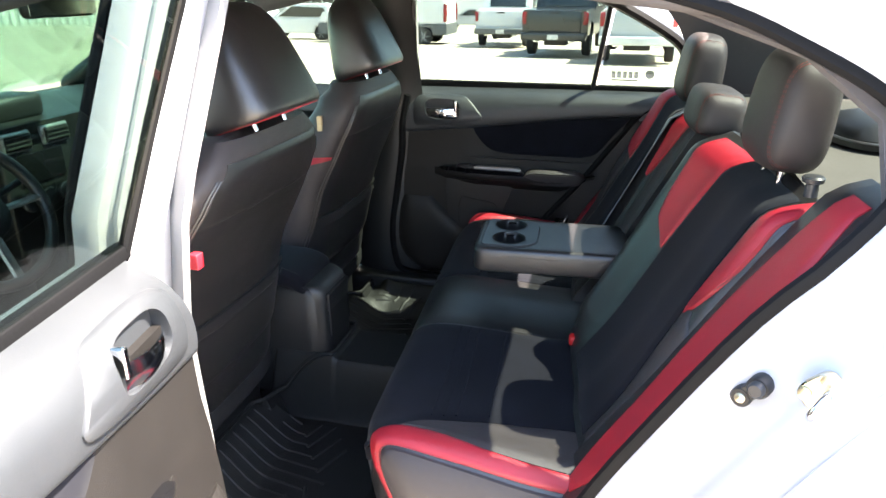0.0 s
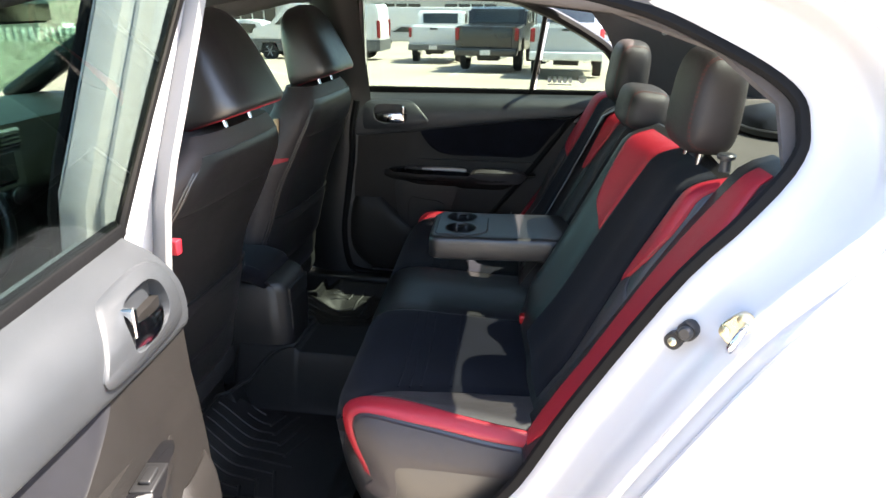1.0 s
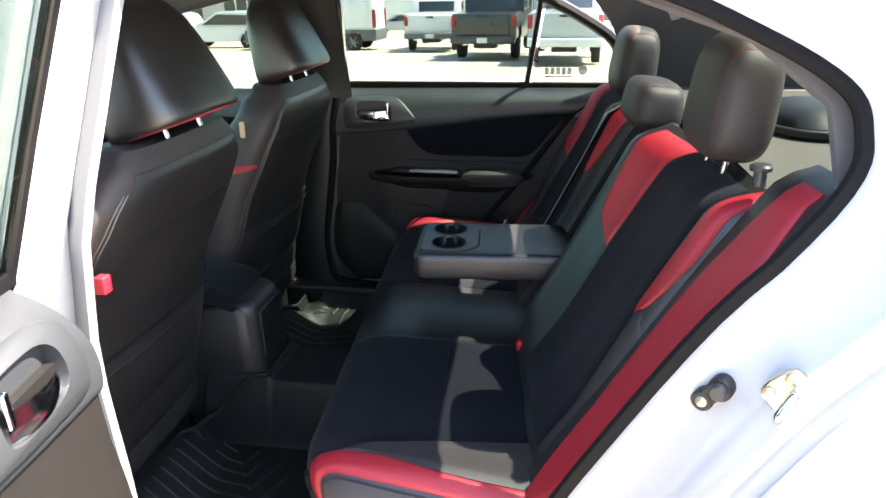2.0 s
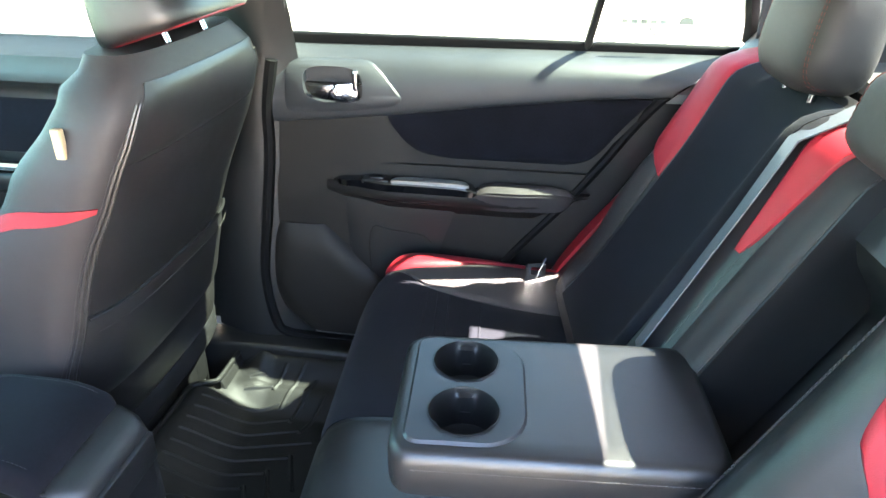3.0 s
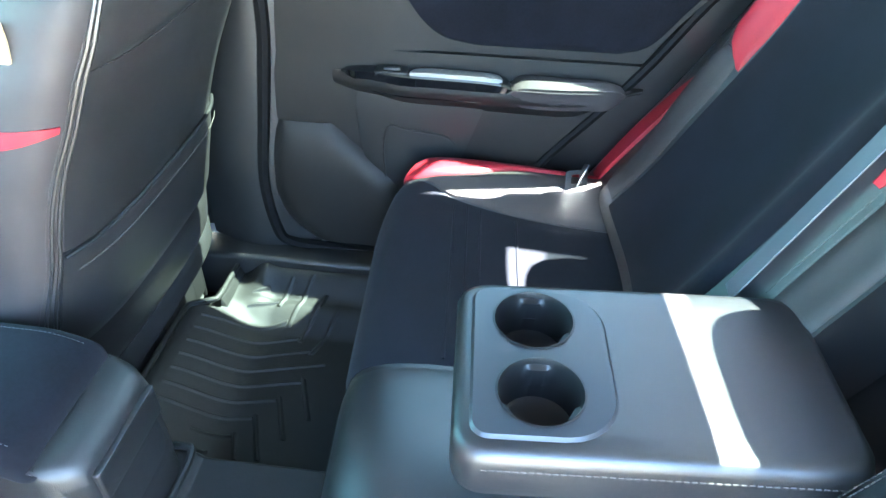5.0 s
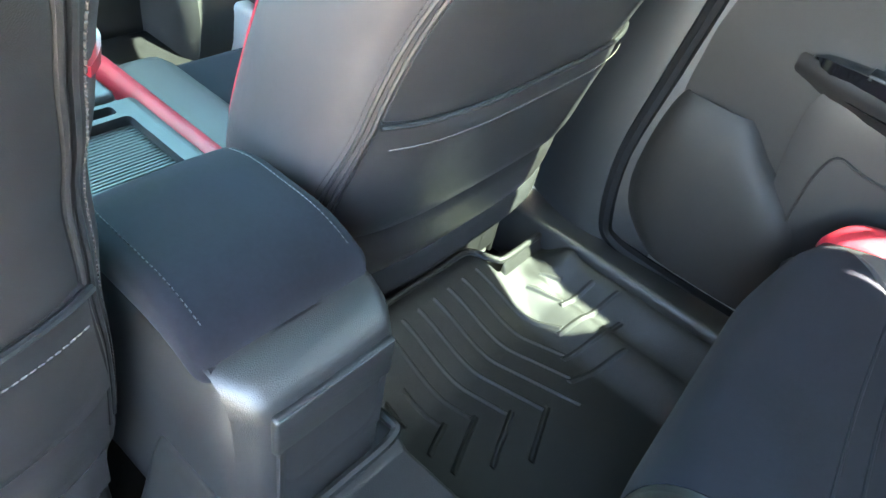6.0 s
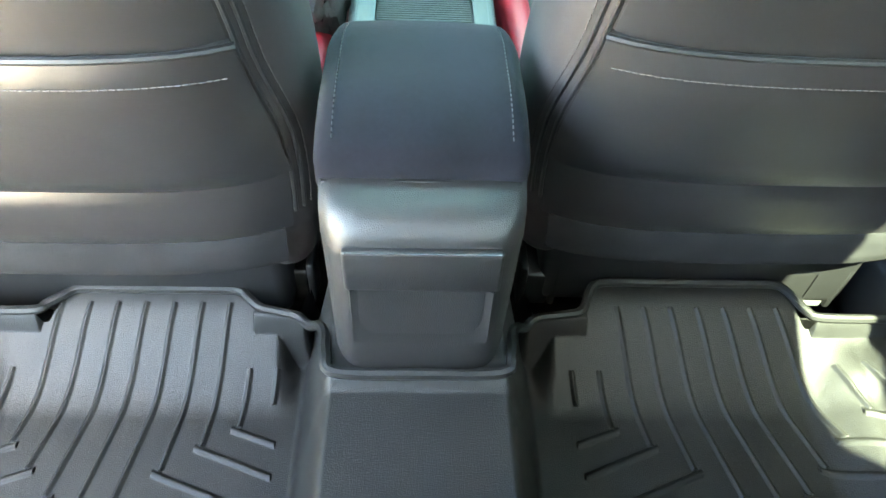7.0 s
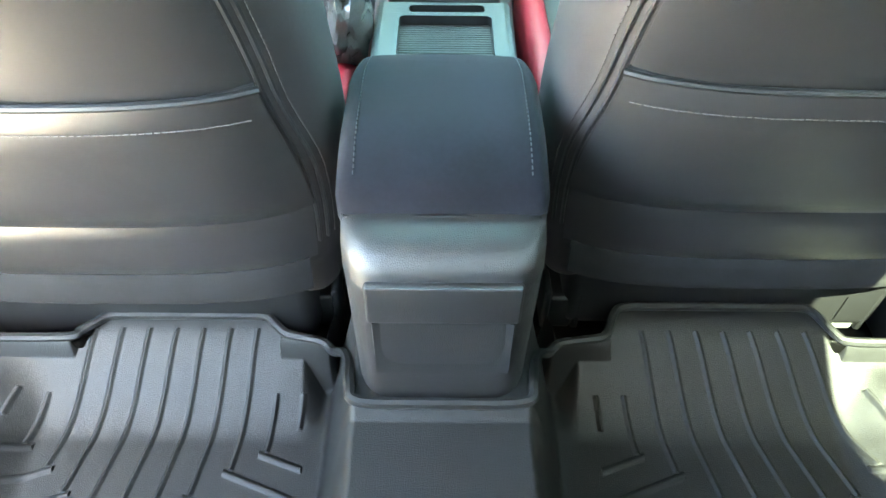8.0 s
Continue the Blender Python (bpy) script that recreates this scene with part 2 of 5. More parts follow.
def round_rect(x0, x1, y0, y1, r, n=5):
    out = []
    for cx, cy, a in ((x1 - r, y1 - r, 0), (x0 + r, y1 - r, 90), (x0 + r, y0 + r, 180), (x1 - r, y0 + r, 270)):
        for k in range(n + 1):
            t = radians(a + 90 * k / n)
            out.append((cx + r * math.cos(t), cy + r * math.sin(t)))
    return out


def circle(x, y, r, n=32):
    return [(x + r * math.cos(2 * math.pi * k / n), y + r * math.sin(2 * math.pi * k / n)) for k in range(n)]


def panel(name, S, corners, mat, parent, label="", puff=0.006, n=14, m=14, thick=0.012, edge=0.1, out=None):
    return part(name, slab(quad(S, *corners), n, m, thick, puff=puff, edge=edge, out=out), mat, parent, label)


def band(name, S, q0, q1, inner, outer, mat, parent, label="", puff=0.005, n=12, m=28, thick=0.012, edge=0.1, out=None):
    """A padded panel on the surface S(p, q) between two curved edges, each a table of (q, p)."""
    def f(u, v):
        q = lerp(q0, q1, v)
        return S(lerp(curve(inner, q), curve(outer, q), u), q)
    return part(name, slab(f, n, m, thick, puff=puff, edge=edge, out=out), mat, parent, label)


# ---- the parking lot ----
SLOPE = -0.04


def lot(x, y):
    return SLOPE * y


def tarmac():
    m = material("worn_asphalt", (0.38, 0.33, 0.26), 0.85, vary=0.22, scale=0.35, bump=0.5, bump_scale=60)
    bm = bmesh.new()
    k = [-400, -120, -60, -30, -15, -8, -4, 0, 4, 8, 15, 30, 60, 120, 400]
    sheet(bm, [[(x, y, lot(x, y)) for y in k] for x in k])
    return tagged(part("ground", bm, m), "sunlit worn grey-tan asphalt of the lot", "ground", kind="structure")


tarmac()

# ---- car body ----
body = thing("car_body", (0.5, 0, 0), "pearl white sedan body shell with its rear door open", "car")


def lean(z):
    """Inward lean of the body's side above the belt line."""
    return 0.42 * max(0, z - 1.03)


OPENING = smooth_path([(0.02, 0, 0.33), (0.30, 0, 0.325), (0.50, 0, 0.35), (0.660, 0, 0.494), (0.772, 0, 0.697), (0.925, 0, 0.950), (1.060, 0, 1.108),
                       (1.078, 0, 1.175), (1.055, 0, 1.225), (0.957, 0, 1.283), (0.81, 0, 1.342), (0.55, 0, 1.385), (0.20, 0, 1.395)], 5)


def opening_frame(side):
    """The painted jamb round the rear door opening, with the skin outside it."""
    centre = Vector((0.5, 0, 0.85))
    rings = [(0.0, 0.732), (0.012, 0.748), (0.022, 0.754), (0.046, 0.757), (0.054, 0.764), (0.072, 0.780), (0.086, 0.806), (0.094, 0.830), (0.101, 0.838), (0.107, 0.833), (0.119, 0.834), (0.125, 0.852), (0.134, 0.861), (0.16, 0.862), (0.34, 0.862), (0.56, 0.850)]
    rows = []
    for i, p in enumerate(OPENING):
        d = (OPENING[min(i + 1, len(OPENING) - 1)] - OPENING[max(i - 1, 0)]).normalized()
        n = Vector((d.z, 0, -d.x))
        if n.dot(p - centre) < 0:
            n = -n
        row = []
        for off, y in rings:
            q = p + n * min(off, lerp(0.56, 0.34, step(0.55, 0.95, p.z)))
            y -= lean(q.z)
            if q.z > 1.40:
                y -= (q.z - 1.40) * 1.2
                y = max(y, 0.560)
                q.z = 1.40 + (q.z - 1.40) * 0.35
            row.append((q.x, side * y, max(q.z, 0.16)))
        rows.append(row)
    return slab(lambda u, v: rows[round(u * (len(rows) - 1))][round(v * (len(rings) - 1))], len(rows) - 1, len(rings) - 1, 0.004, along=Vector((0, side, 0)))


for side in (-1, 1):
    part("quarter_panel", opening_frame(side), PAINT, body)

    # drip flange on the jamb's outer edge
    def flange(i, off=0.134, side=side):
        p, d = OPENING[i], (OPENING[i + 1] - OPENING[i - 1]).normalized()
        q = p + Vector((d.z, 0, -d.x)) * off
        return (q.x, side * (0.862 - lean(q.z)), q.z)
    part("drip_flange", tube([flange(i) for i in range(19, 30)], 0.0065, 8), PAINT, body)
    part("drip_flange", tube([flange(i) for i in range(13, 17)], 0.0065, 8), PAINT, body)

# dark inner lining between the seats and the opening
for side in (-1, 1):
    def lining(u, v, side=side):
        p = OPENING[5 + round(u * 27)]
        c = Vector((0.5, 0, 0.85))
        q = p + (c - p).normalized() * lerp(-0.010, 0.002, v)
        return (q.x, side * (lerp(0.735, 0.725, v) - lean(p.z)), q.z)
    part("opening_lining", slab(lining, 27, 4, 0.004), SEAL, body, "black lining of the opening")

# rubber seal round the opening
for side in (-1, 1):
    part("door_seal", tube([(p.x, side * (0.738 - lean(p.z)), p.z) for p in OPENING], 0.0095, 8, flat=1.2), SEAL, body, "black rubber door seal")


def rake(z):
    """Forward rake of the centre pillar towards its foot."""
    return curve([(0.30, -0.095), (0.60, -0.078), (0.80, -0.058), (1.00, -0.030), (1.40, 0.014)], z)


def roof_surface(x, y):
    return 1.475 - 0.075 * ((x - 0.35) / 0.9) ** 2 - 0.06 * (abs(y) / 0.6) ** 4


def roof_at(u, v, low=0.0):
    y = lerp(-0.575, 0.575, v)
    x = lerp(-0.55, 1.030 - 0.08 * y - 0.14 * y * y, u)
    return (x, y, roof_surface(x, y) - low)


part("roof", slab(roof_at, 16, 20, 0.004), PAINT, body)
part("headliner", slab(lambda u, v: roof_at(u, v, 0.03), 16, 20, 0.010), LINER, body)
for side in (-1, 1):
    # rail trim above the doors and the C pillar inside
    part("roof_rail_trim", tube([(x, side * ((0.740 if side > 0 else 0.722) - lean(z)), z) for x, z in ((-0.5, 1.31), (-0.2, 1.375), (0.2, 1.392), (0.55, 1.382), (0.81, 1.352), (0.88, 1.342))], 0.045 if side > 0 else 0.028, 10), LINER, body)

    def c_pillar(u, v, side=side):
        # from the window's rear edge to the rear glass
        a = Vector(table3(C_FRONT, u)); b = Vector(table3(C_BACK, u))
        p = a.lerp(b, v)
        return (p.x, side * p.y, p.z)

    C_FRONT = [(0.80, 0.585, 1.330), (0.872, 0.615, 1.245), (0.915, 0.655, 1.165), (0.935, 0.715, 1.03)] if side > 0 else [(0.80, 0.580, 1.330), (0.96, 0.600, 1.275), (1.05, 0.640, 1.20), (1.07, 0.700, 1.05)]
    C_BACK = [(1.06, 0.56, 1.37), (1.30, 0.58, 1.27), (1.46, 0.62, 1.17), (1.62, 0.65, 1.04)]

    def table3(rows, u):
        k = u * (len(rows) - 1); i = min(int(k), len(rows) - 2)
        return Vector(rows[i]).lerp(Vector(rows[i + 1]), k - i)

    part("pillar_trim", slab(c_pillar, 12, 8, 0.012), LINER, body)
    # sail panel and quarter outside
    def quarter(u, v, side=side):
        x = lerp(1.06, 2.1, u)
        z = lerp(0.25, lerp(0.92, 1.02, u), v)
        return (x, side * (0.832 - 0.10 * u * u - 0.35 * max(0, z - 0.95)), z)
    part("rear_quarter", slab(quarter, 10, 10, 0.004), PAINT, body)

    def sail(u, v, side=side):
        a, b = Vector((1.03, 0.590, 1.27)).lerp(Vector((1.12, 0.700, 1.13)), v), Vector((1.12, 0.54, 1.375)).lerp(Vector((1.78, 0.68, 1.04)), v)
        p = a.lerp(b, u)
        return (p.x, side * p.y, p.z)
    part("sail_panel", slab(sail, 8, 8, 0.004), PAINT, body)

part("parcel_shelf", slab(lambda u, v: (lerp(1.03, 1.70, u), lerp(-0.66, 0.66, v) * lerp(0.86, 1, min(1, u * 4)), 1.055 - 0.012 * u), 8, 8, 0.02), SHELF, body, "grey-tan felt parcel shelf")
part("rear_window", slab(lambda u, v: (lerp(1.035, 1.72, u), lerp(-0.57, 0.57, v) * lerp(1, 1.08, u), lerp(1.400, 1.055, u) + 0.03 * math.sin(math.pi * u)), 10, 10, 0.004), CLEAR, body)
part("boot_lid", slab(lambda u, v: (lerp(1.72, 2.12, u), lerp(-0.70, 0.70, v), 1.05 - 0.03 * u), 8, 8, 0.005), PAINT, body)
part("rear_bumper", box(2.08, 2.16, -0.78, 0.78, 0.25, 1.02, 0.04), PAINT, body)
part("rear_bulkhead", box(1.06, 1.075, -0.70, 0.70, 0.22, 1.04), CARPET, body)
part("floor_pan", slab(lambda u, v: (lerp(-1.35, 1.06, u), lerp(-0.74, 0.74, v), 0.185), 4, 4, 0.03), CARPET, body)
part("dash_bulkhead", box(-1.40, -1.36, -0.74, 0.74, 0.18, 0.95), DARKP, body)
part("bonnet", slab(lambda u, v: (lerp(-2.45, -1.45, u), lerp(-0.72, 0.72, v), lerp(0.72, 1.0, u) - 0.08 * abs(2 * v - 1) ** 3), 10, 12, 0.005), PAINT, body)
part("windscreen", slab(lambda u, v: (lerp(-1.45, -0.55, u), lerp(-0.68, 0.68, v) * lerp(1, 0.85, u), lerp(1.0, 1.385, u) + 0.03 * math.sin(math.pi * u)), 10, 10, 0.004), WIND, body)
for side in (-1, 1):
    part("front_pillar", tube([(-1.42, side * 0.71, 0.98), (-0.98, side * 0.655, 1.22), (-0.52, side * 0.60, 1.37)], 0.042, 10), DARKP, body)
    part("front_wing", slab(lambda u, v: (lerp(-2.4, -1.25, u), side * 0.85, lerp(0.25, lerp(0.72, 0.97, u), v)), 6, 6, 0.005), PAINT, body)
    part("sill", box(-1.25, 0.62, *sorted((side * 0.70, side * 0.80)), 0.17, 0.325, 0.015), PAINT, body)
    part("sill_trim", box(-0.30, 0.62, *sorted((side * 0.632, side * 0.715)), 0.20, 0.325, 0.012), PLASTIC, body)

    # B pillar: painted outside, trimmed inside
    def b_pillar(u, v, side=side):
        z = lerp(0.30, 1.40, u)
        x, y = POST[round(v * (len(POST) - 1))]
        return (x + rake(z), side * (y - lean(z)), z)
    POST = [(-0.095, 0.735), (-0.085, 0.752), (-0.062, 0.760), (-0.056, 0.788), (-0.040, 0.808), (-0.004, 0.812), (0.006, 0.808), (0.012, 0.792), (0.018, 0.788), (0.023, 0.793), (0.029, 0.793), (0.034, 0.784), (0.040, 0.764), (0.047, 0.760), (0.053, 0.750), (0.058, 0.744), (0.063, 0.730)]
    part("centre_pillar", slab(b_pillar, 12, len(POST) - 1, 0.02, along=Vector((0, side, 0))), PAINT, body, smooth=35)
    part("pillar_seal", tube([(-0.100 + rake(z), side * (0.742 - lean(z)), z) for z in [lerp(0.32, 1.385, k / 14) for k in range(15)]], 0.012, 8), SEAL, body, "black rubber door seal")

    def b_trim(u, v, side=side):
        z = lerp(0.30, 1.40, u)
        w = lerp(0.12, 0.078, step(0.5, 0.9, z))
        return ((-0.035 if side > 0 else 0.03) - (0.055 if side > 0 else 0.0) * (1 - step(0.5, 1.0, z)) + w * (2 * v - 1) + (rake(z) if side < 0 else 0), side * (0.725 - 0.035 * math.sin(math.pi * v) - lean(z)), z)
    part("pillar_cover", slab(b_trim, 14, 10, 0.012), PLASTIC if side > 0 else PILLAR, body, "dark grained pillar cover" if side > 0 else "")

# ---- rear door, built for either side, closed ----
BELT_Y = 0.776


def door_skin(side):
    def y_at(x, z):
        """Inner face of the door trim."""
        y = table([(0.34, 0.715), (0.42, 0.698), (0.55, 0.692), (0.66, 0.690), (0.72, 0.690), (0.80, 0.693), (0.87, 0.712), (0.915, 0.716), (0.933, 0.685), (0.955, 0.688), (0.98, 0.698), (1.005, 0.720), (1.022, 0.745), (1.034, BELT_Y)], z - 0.035 * (x - 0.3) * step(0.85, 0.93, z) * (1 - step(0.97, 1.03, z)))
        return y
    return y_at


def make_door(side, label):
    y_at = door_skin(side)
    d = thing("rear_door", (-0.06, side * 0.85, 0.33), label, "car door")

    def rear_limit(z):
        # the door's rear edge follows the wheel arch
        return table([(0.33, 0.52), (0.50, 0.62), (0.705, 0.73), (0.95, 0.88), (1.04, 0.955)], z)

    def front_limit(z):
        return table([(0.34, -0.03), (0.42, -0.058), (0.9, -0.005), (1.04, 0.02)], z)

    def trim_limit(z):
        return table([(0.33, 0.40), (0.46, 0.43), (0.55, 0.478), (0.65, 0.556), (0.75, 0.638), (0.85, 0.714), (0.96, 0.797), (1.04, 0.92)], z)

    def skin(z0, z1, off=0.0, u0=0.0, u1=1.0):
        def f(u, v):
            z = lerp(z0, z1, v)
            x = lerp(front_limit(z), trim_limit(z), lerp(u0, u1, u))
            return (x, side * (y_at(x, z) + off), z)
        return f
    inward = Vector((0, -side, 0))
    # steel shell: inner sheet, outer skin
    part("door_shell", slab(lambda u, v: (lerp(front_limit(lerp(0.335, 1.03, v)) + 0.035, rear_limit(lerp(0.335, 1.03, v)), u), side * (0.862 - 0.03 * abs(v - 0.55) - 0.05 * step(0.9, 1, v)), lerp(0.335, 1.03, v)), 16, 14, 0.11, out=Vector((0, side, 0))), PAINT, d, "pearl white painted door shell")
    def low_edge(x):
        """Lower edge of the soft upper trim, which rises to the rear."""
        return curve([(-0.06, 0.862), (0.10, 0.877), (0.225, 0.892), (0.33, 0.906), (0.52, 0.930), (0.72, 0.950), (0.95, 0.962)], x)

    def upper(u, v):
        x = lerp(front_limit(0.95), trim_limit(0.98), u)
        z = lerp(low_edge(x), 1.034, v)
        x += (trim_limit(z) - trim_limit(0.98)) * step(0.6, 1, u) + (front_limit(z) - front_limit(0.95)) * (1 - step(0, 0.3, u))
        y = curve([(0.0, 0.694), (0.05, 0.685), (0.30, 0.682), (0.55, 0.689), (0.78, 0.714), (0.92, 0.748), (1.0, BELT_Y)], v)
        dent = step(0.045, 0.075, x) * (1 - step(0.185, 0.215, x)) * step(0.915, 0.935, z) * (1 - step(0.978, 0.996, z))
        return (x, side * (y + 0.04 * dent), z)
    part("upper_trim", slab(upper, 90, 30, 0.02, out=inward), TRIM, d, "grained soft upper door trim")

    def middle(u, v):
        z = lerp(0.78, 0.955, v)
        x = lerp(front_limit(z) + 0.002, trim_limit(z), u)
        return (x, side * lerp(0.692, 0.706 + 0.006 * v, step(0.20, 0.30, x)), z)
    part("middle_trim", slab(middle, 40, 12, 0.015, out=inward), DOORP, d, "dark grained middle door trim")
    band("door_insert", lambda x, z: (x, side * (lerp(0.692, 0.706, step(0.20, 0.30, x)) - 0.003), z), 0.806, 0.948,
         [(0.806, 0.36), (0.812, 0.318), (0.83, 0.284), (0.859, 0.258), (0.89, 0.240), (0.948, 0.225)],
         [(0.806, 0.610), (0.812, 0.640), (0.829, 0.668), (0.891, 0.716), (0.948, 0.765)], SUEDE, d, "dark suede door insert", puff=0.004, n=36, m=18, out=inward, edge=0.06)
    part("lower_trim", slab(skin(0.34, 0.79), 30, 24, 0.02, out=inward), DOORP, d, "dark grained lower door trim")
    # dark bottle recess under the armrest, with its moulded lip
    band("speaker_recess", lambda x, z: (x, side * 0.6835, z), 0.46, 0.715,
         [(0.46, 0.205), (0.50, 0.172), (0.59, 0.150), (0.69, 0.142), (0.715, 0.150)],
         [(0.46, 0.290), (0.50, 0.318), (0.541, 0.331), (0.60, 0.352), (0.675, 0.378), (0.715, 0.392)], DARKP, d, "dark recess below the armrest", puff=0.002, n=12, m=14, thick=0.004, out=inward)
    part("recess_lip", tube(smooth_path([(0.196, side * 0.681, 0.50), (0.192, side * 0.680, 0.60), (0.205, side * 0.679, 0.645), (0.24, side * 0.679, 0.640), (0.31, side * 0.679, 0.632), (0.332, side * 0.680, 0.615)], 5), 0.0022, 6), DOORP, d)

    # map pocket: bulged lower front with a rounded rear corner
    def pocket(u, v):
        z = lerp(0.362, 0.637, v)
        x0 = curve([(0.362, 0.02), (0.40, -0.018), (0.45, -0.042), (0.50, -0.046), (0.637, -0.030)], z)
        x1 = curve([(0.362, 0.245), (0.45, 0.246), (0.509, 0.226), (0.55, 0.186), (0.60, 0.130), (0.625, 0.112), (0.637, 0.104)], z)
        return (lerp(x0, x1, u), side * (0.664 + 0.025 * (2 * abs(u - 0.5)) ** 5 + 0.020 * (v ** 8)), z)
    part("map_pocket", slab(pocket, 18, 20, 0.03, out=inward), DOORP, d, "bulged lower door pocket")
    # armrest
    rings = []
    for k in range(21):
        x = lerp(0.10, 0.665, k / 20)
        yi = table([(0.10, 0.688), (0.16, 0.668), (0.25, 0.652), (0.50, 0.648), (0.60, 0.658), (0.665, 0.692)], x)
        rings.append([(x, side * yy, lerp(zz, 0.746, 0.85 * step(0.54, 0.665, x))) for yy, zz in ((0.70, 0.748), (yi + 0.004, 0.748), (yi, 0.738), (yi + 0.003, 0.722), (yi + 0.02, 0.705), (0.70, 0.675))])
    part("armrest", loft(rings), DOORP, d)
    # gloss switch bezel
    def bez(x0, x1, z, mat, name, lab="", h=0.006, w=1.0, dy=0.0, drop=0.010):
        rr = []
        N = 24
        for k in range(N + 1):
            x = lerp(x0, x1, k / N)
            e = math.sqrt(max(0.0, 1 - abs(2 * k / N - 1) ** 5))
            yi = table([(0.10, 0.688), (0.16, 0.668), (0.25, 0.652), (0.50, 0.648), (0.60, 0.658), (0.665, 0.692)], x)
            y0, y1 = yi - 0.003 + dy, yi + dy + lerp(0.01, 0.058, e) * w
            rr.append([(x, side * (y0 + 0.3 * drop * (drop > 0.02)), z - drop * (0.3 + 0.7 * e)), (x, side * y0, z + h * e), (x, side * (y0 + y1) / 2, z + (h + 0.002) * e), (x, side * y1, z + h * e), (x, side * y1, z - 0.010)])
        return part(name, loft(rr), mat, d, lab)
    bez(0.118, 0.435, 0.750, PIANO, "switch_bezel", "gloss black switch bezel", 0.009, drop=0.034)
    bez(0.250, 0.415, 0.7645, SILVER, "trim_strip", "bright silver trim strip", 0.002, 0.36, 0.009)
    part("window_switch", box(0.20, 0.232, *sorted((side * 0.668, side * 0.684)), 0.756, 0.768, 0.003), DARKP, d, "black window switch")
    part("switch_frame", box(0.185, 0.245, *sorted((side * 0.661, side * 0.692)), 0.754, 0.763, 0.003), DARKP, d)
    # pad
    rr = []
    for k in range(17):
        t = k / 16
        x = lerp(0.425, 0.635, t)
        yi = table([(0.10, 0.688), (0.25, 0.652), (0.50, 0.648), (0.60, 0.658), (0.665, 0.692)], x) - 0.004
        w = lerp(0.055, 0.012, t ** 2.2)
        hh = 0.026 * (1 - abs(2 * t - 1) ** 8)
        rr.append([(x, side * (yi + 0.010), 0.742 - 1.1 * hh), (x, side * (yi + 0.002), 0.742), (x, side * yi, 0.742 + hh * 0.6), (x, side * (yi + 0.01), 0.742 + hh), (x, side * (yi + w * 0.6), 0.742 + hh), (x, side * (yi + w), 0.742 + hh * 0.7), (x, side * (yi + w), 0.742)])
    pad = part("arm_pad", loft(rr), LEATHER2, d, "padded grey-black leather armrest")
    part("pad_seam", stitches([(x, side * (table([(0.10, 0.688), (0.25, 0.652), (0.50, 0.648), (0.60, 0.658), (0.665, 0.692)], x) - 0.0052), 0.752) for x in [lerp(0.44, 0.60, k / 8) for k in range(9)]], 0.006, 0.004, 0.0007), THREAD, pad)
    # handle
    sur = [(p.x, p.y) for p in smooth_path([(0.030, 0.975, 0), (0.036, 0.992, 0), (0.07, 1.001, 0), (0.17, 1.002, 0), (0.215, 0.994, 0), (0.262, 0.948, 0), (0.270, 0.930, 0), (0.245, 0.916, 0), (0.15, 0.903, 0), (0.06, 0.896, 0), (0.034, 0.900, 0), (0.028, 0.92, 0), (0.030, 0.974, 0)], 3)[:-1]]
    hole = [(0.130 + 0.062 * math.copysign(abs(math.cos(a)) ** 0.6, math.cos(a)) - 0.006 * math.sin(a), 0.955 + 0.034 * math.copysign(abs(math.sin(a)) ** 0.6, math.sin(a))) for a in [2 * math.pi * k / 36 for k in range(36)]]
    lies = lambda z: curve([(0.0, 0.694), (0.05, 0.685), (0.30, 0.682), (0.55, 0.689), (0.78, 0.714), (0.92, 0.748), (1.0, BELT_Y)], (z - 0.885) / 0.149) - 0.685
    bm = plate(sur, [hole], -0.02, 0.003, 0.003, [(0.15 + (x - 0.15) * 0.965, 0.953 + (z - 0.953) * 0.91) for x, z in sur])
    for v in bm.verts:
        v.co = Vector((v.co.x, side * (0.682 - v.co.z + lies(v.co.y)), v.co.y))
    part("handle_surround", bm, TRIM, d, "satin dark grey handle surround")
    bm = plate([(0.130 + (x - 0.130) * 1.03, 0.957 + (z - 0.957) * 1.05) for x, z in hole], [], -0.004, 0.0)
    for v in bm.verts:
        v.co = Vector((v.co.x, side * (0.704 - v.co.z), v.co.y))
    part("handle_cup", bm, TRIM, d)
    lever = []
    for k in range(9):
        t = k / 8
        x = lerp(0.080, 0.182, t)
        z = 0.940 + 0.002 * math.sin(math.pi * t)
        o = 0.684 - 0.010 * math.sin(math.pi * min(1, t * 1.1))
        lever.append([Vector((x, side * (o + 0.004 * math.cos(a)), z + (0.013 + 0.007 * t) * math.sin(a))) for a in [2 * math.pi * j / 10 for j in range(10)]])
    part("door_handle", loft(lever), CHROME, d, "chrome inner door handle")
    part("lock_knob", box(0.172, 0.183, *sorted((side * 0.676, side * 0.695)), 0.945, 0.985, 0.003), CHROME, d, "chrome lock tab")
    # glass, frame, mullion
    gl = lambda x, z: (x, side * (BELT_Y - 0.012 - 0.42 * max(0, z - 1.03)), z)
    top = [(0.02, 1.355), (0.25, 1.368), (0.50, 1.357), (0.665, 1.303), (0.80, 1.235), (0.895, 1.17), (0.925, 1.10)]
    def pane(xa, xb):
        return lambda u, v: gl(lerp(lerp(xa[0], xb[0], u), lerp(xa[1], xb[1], u), v), lerp(1.02, table(top, lerp(lerp(xa[0], xb[0], u), lerp(xa[1], xb[1], u), v)), v))
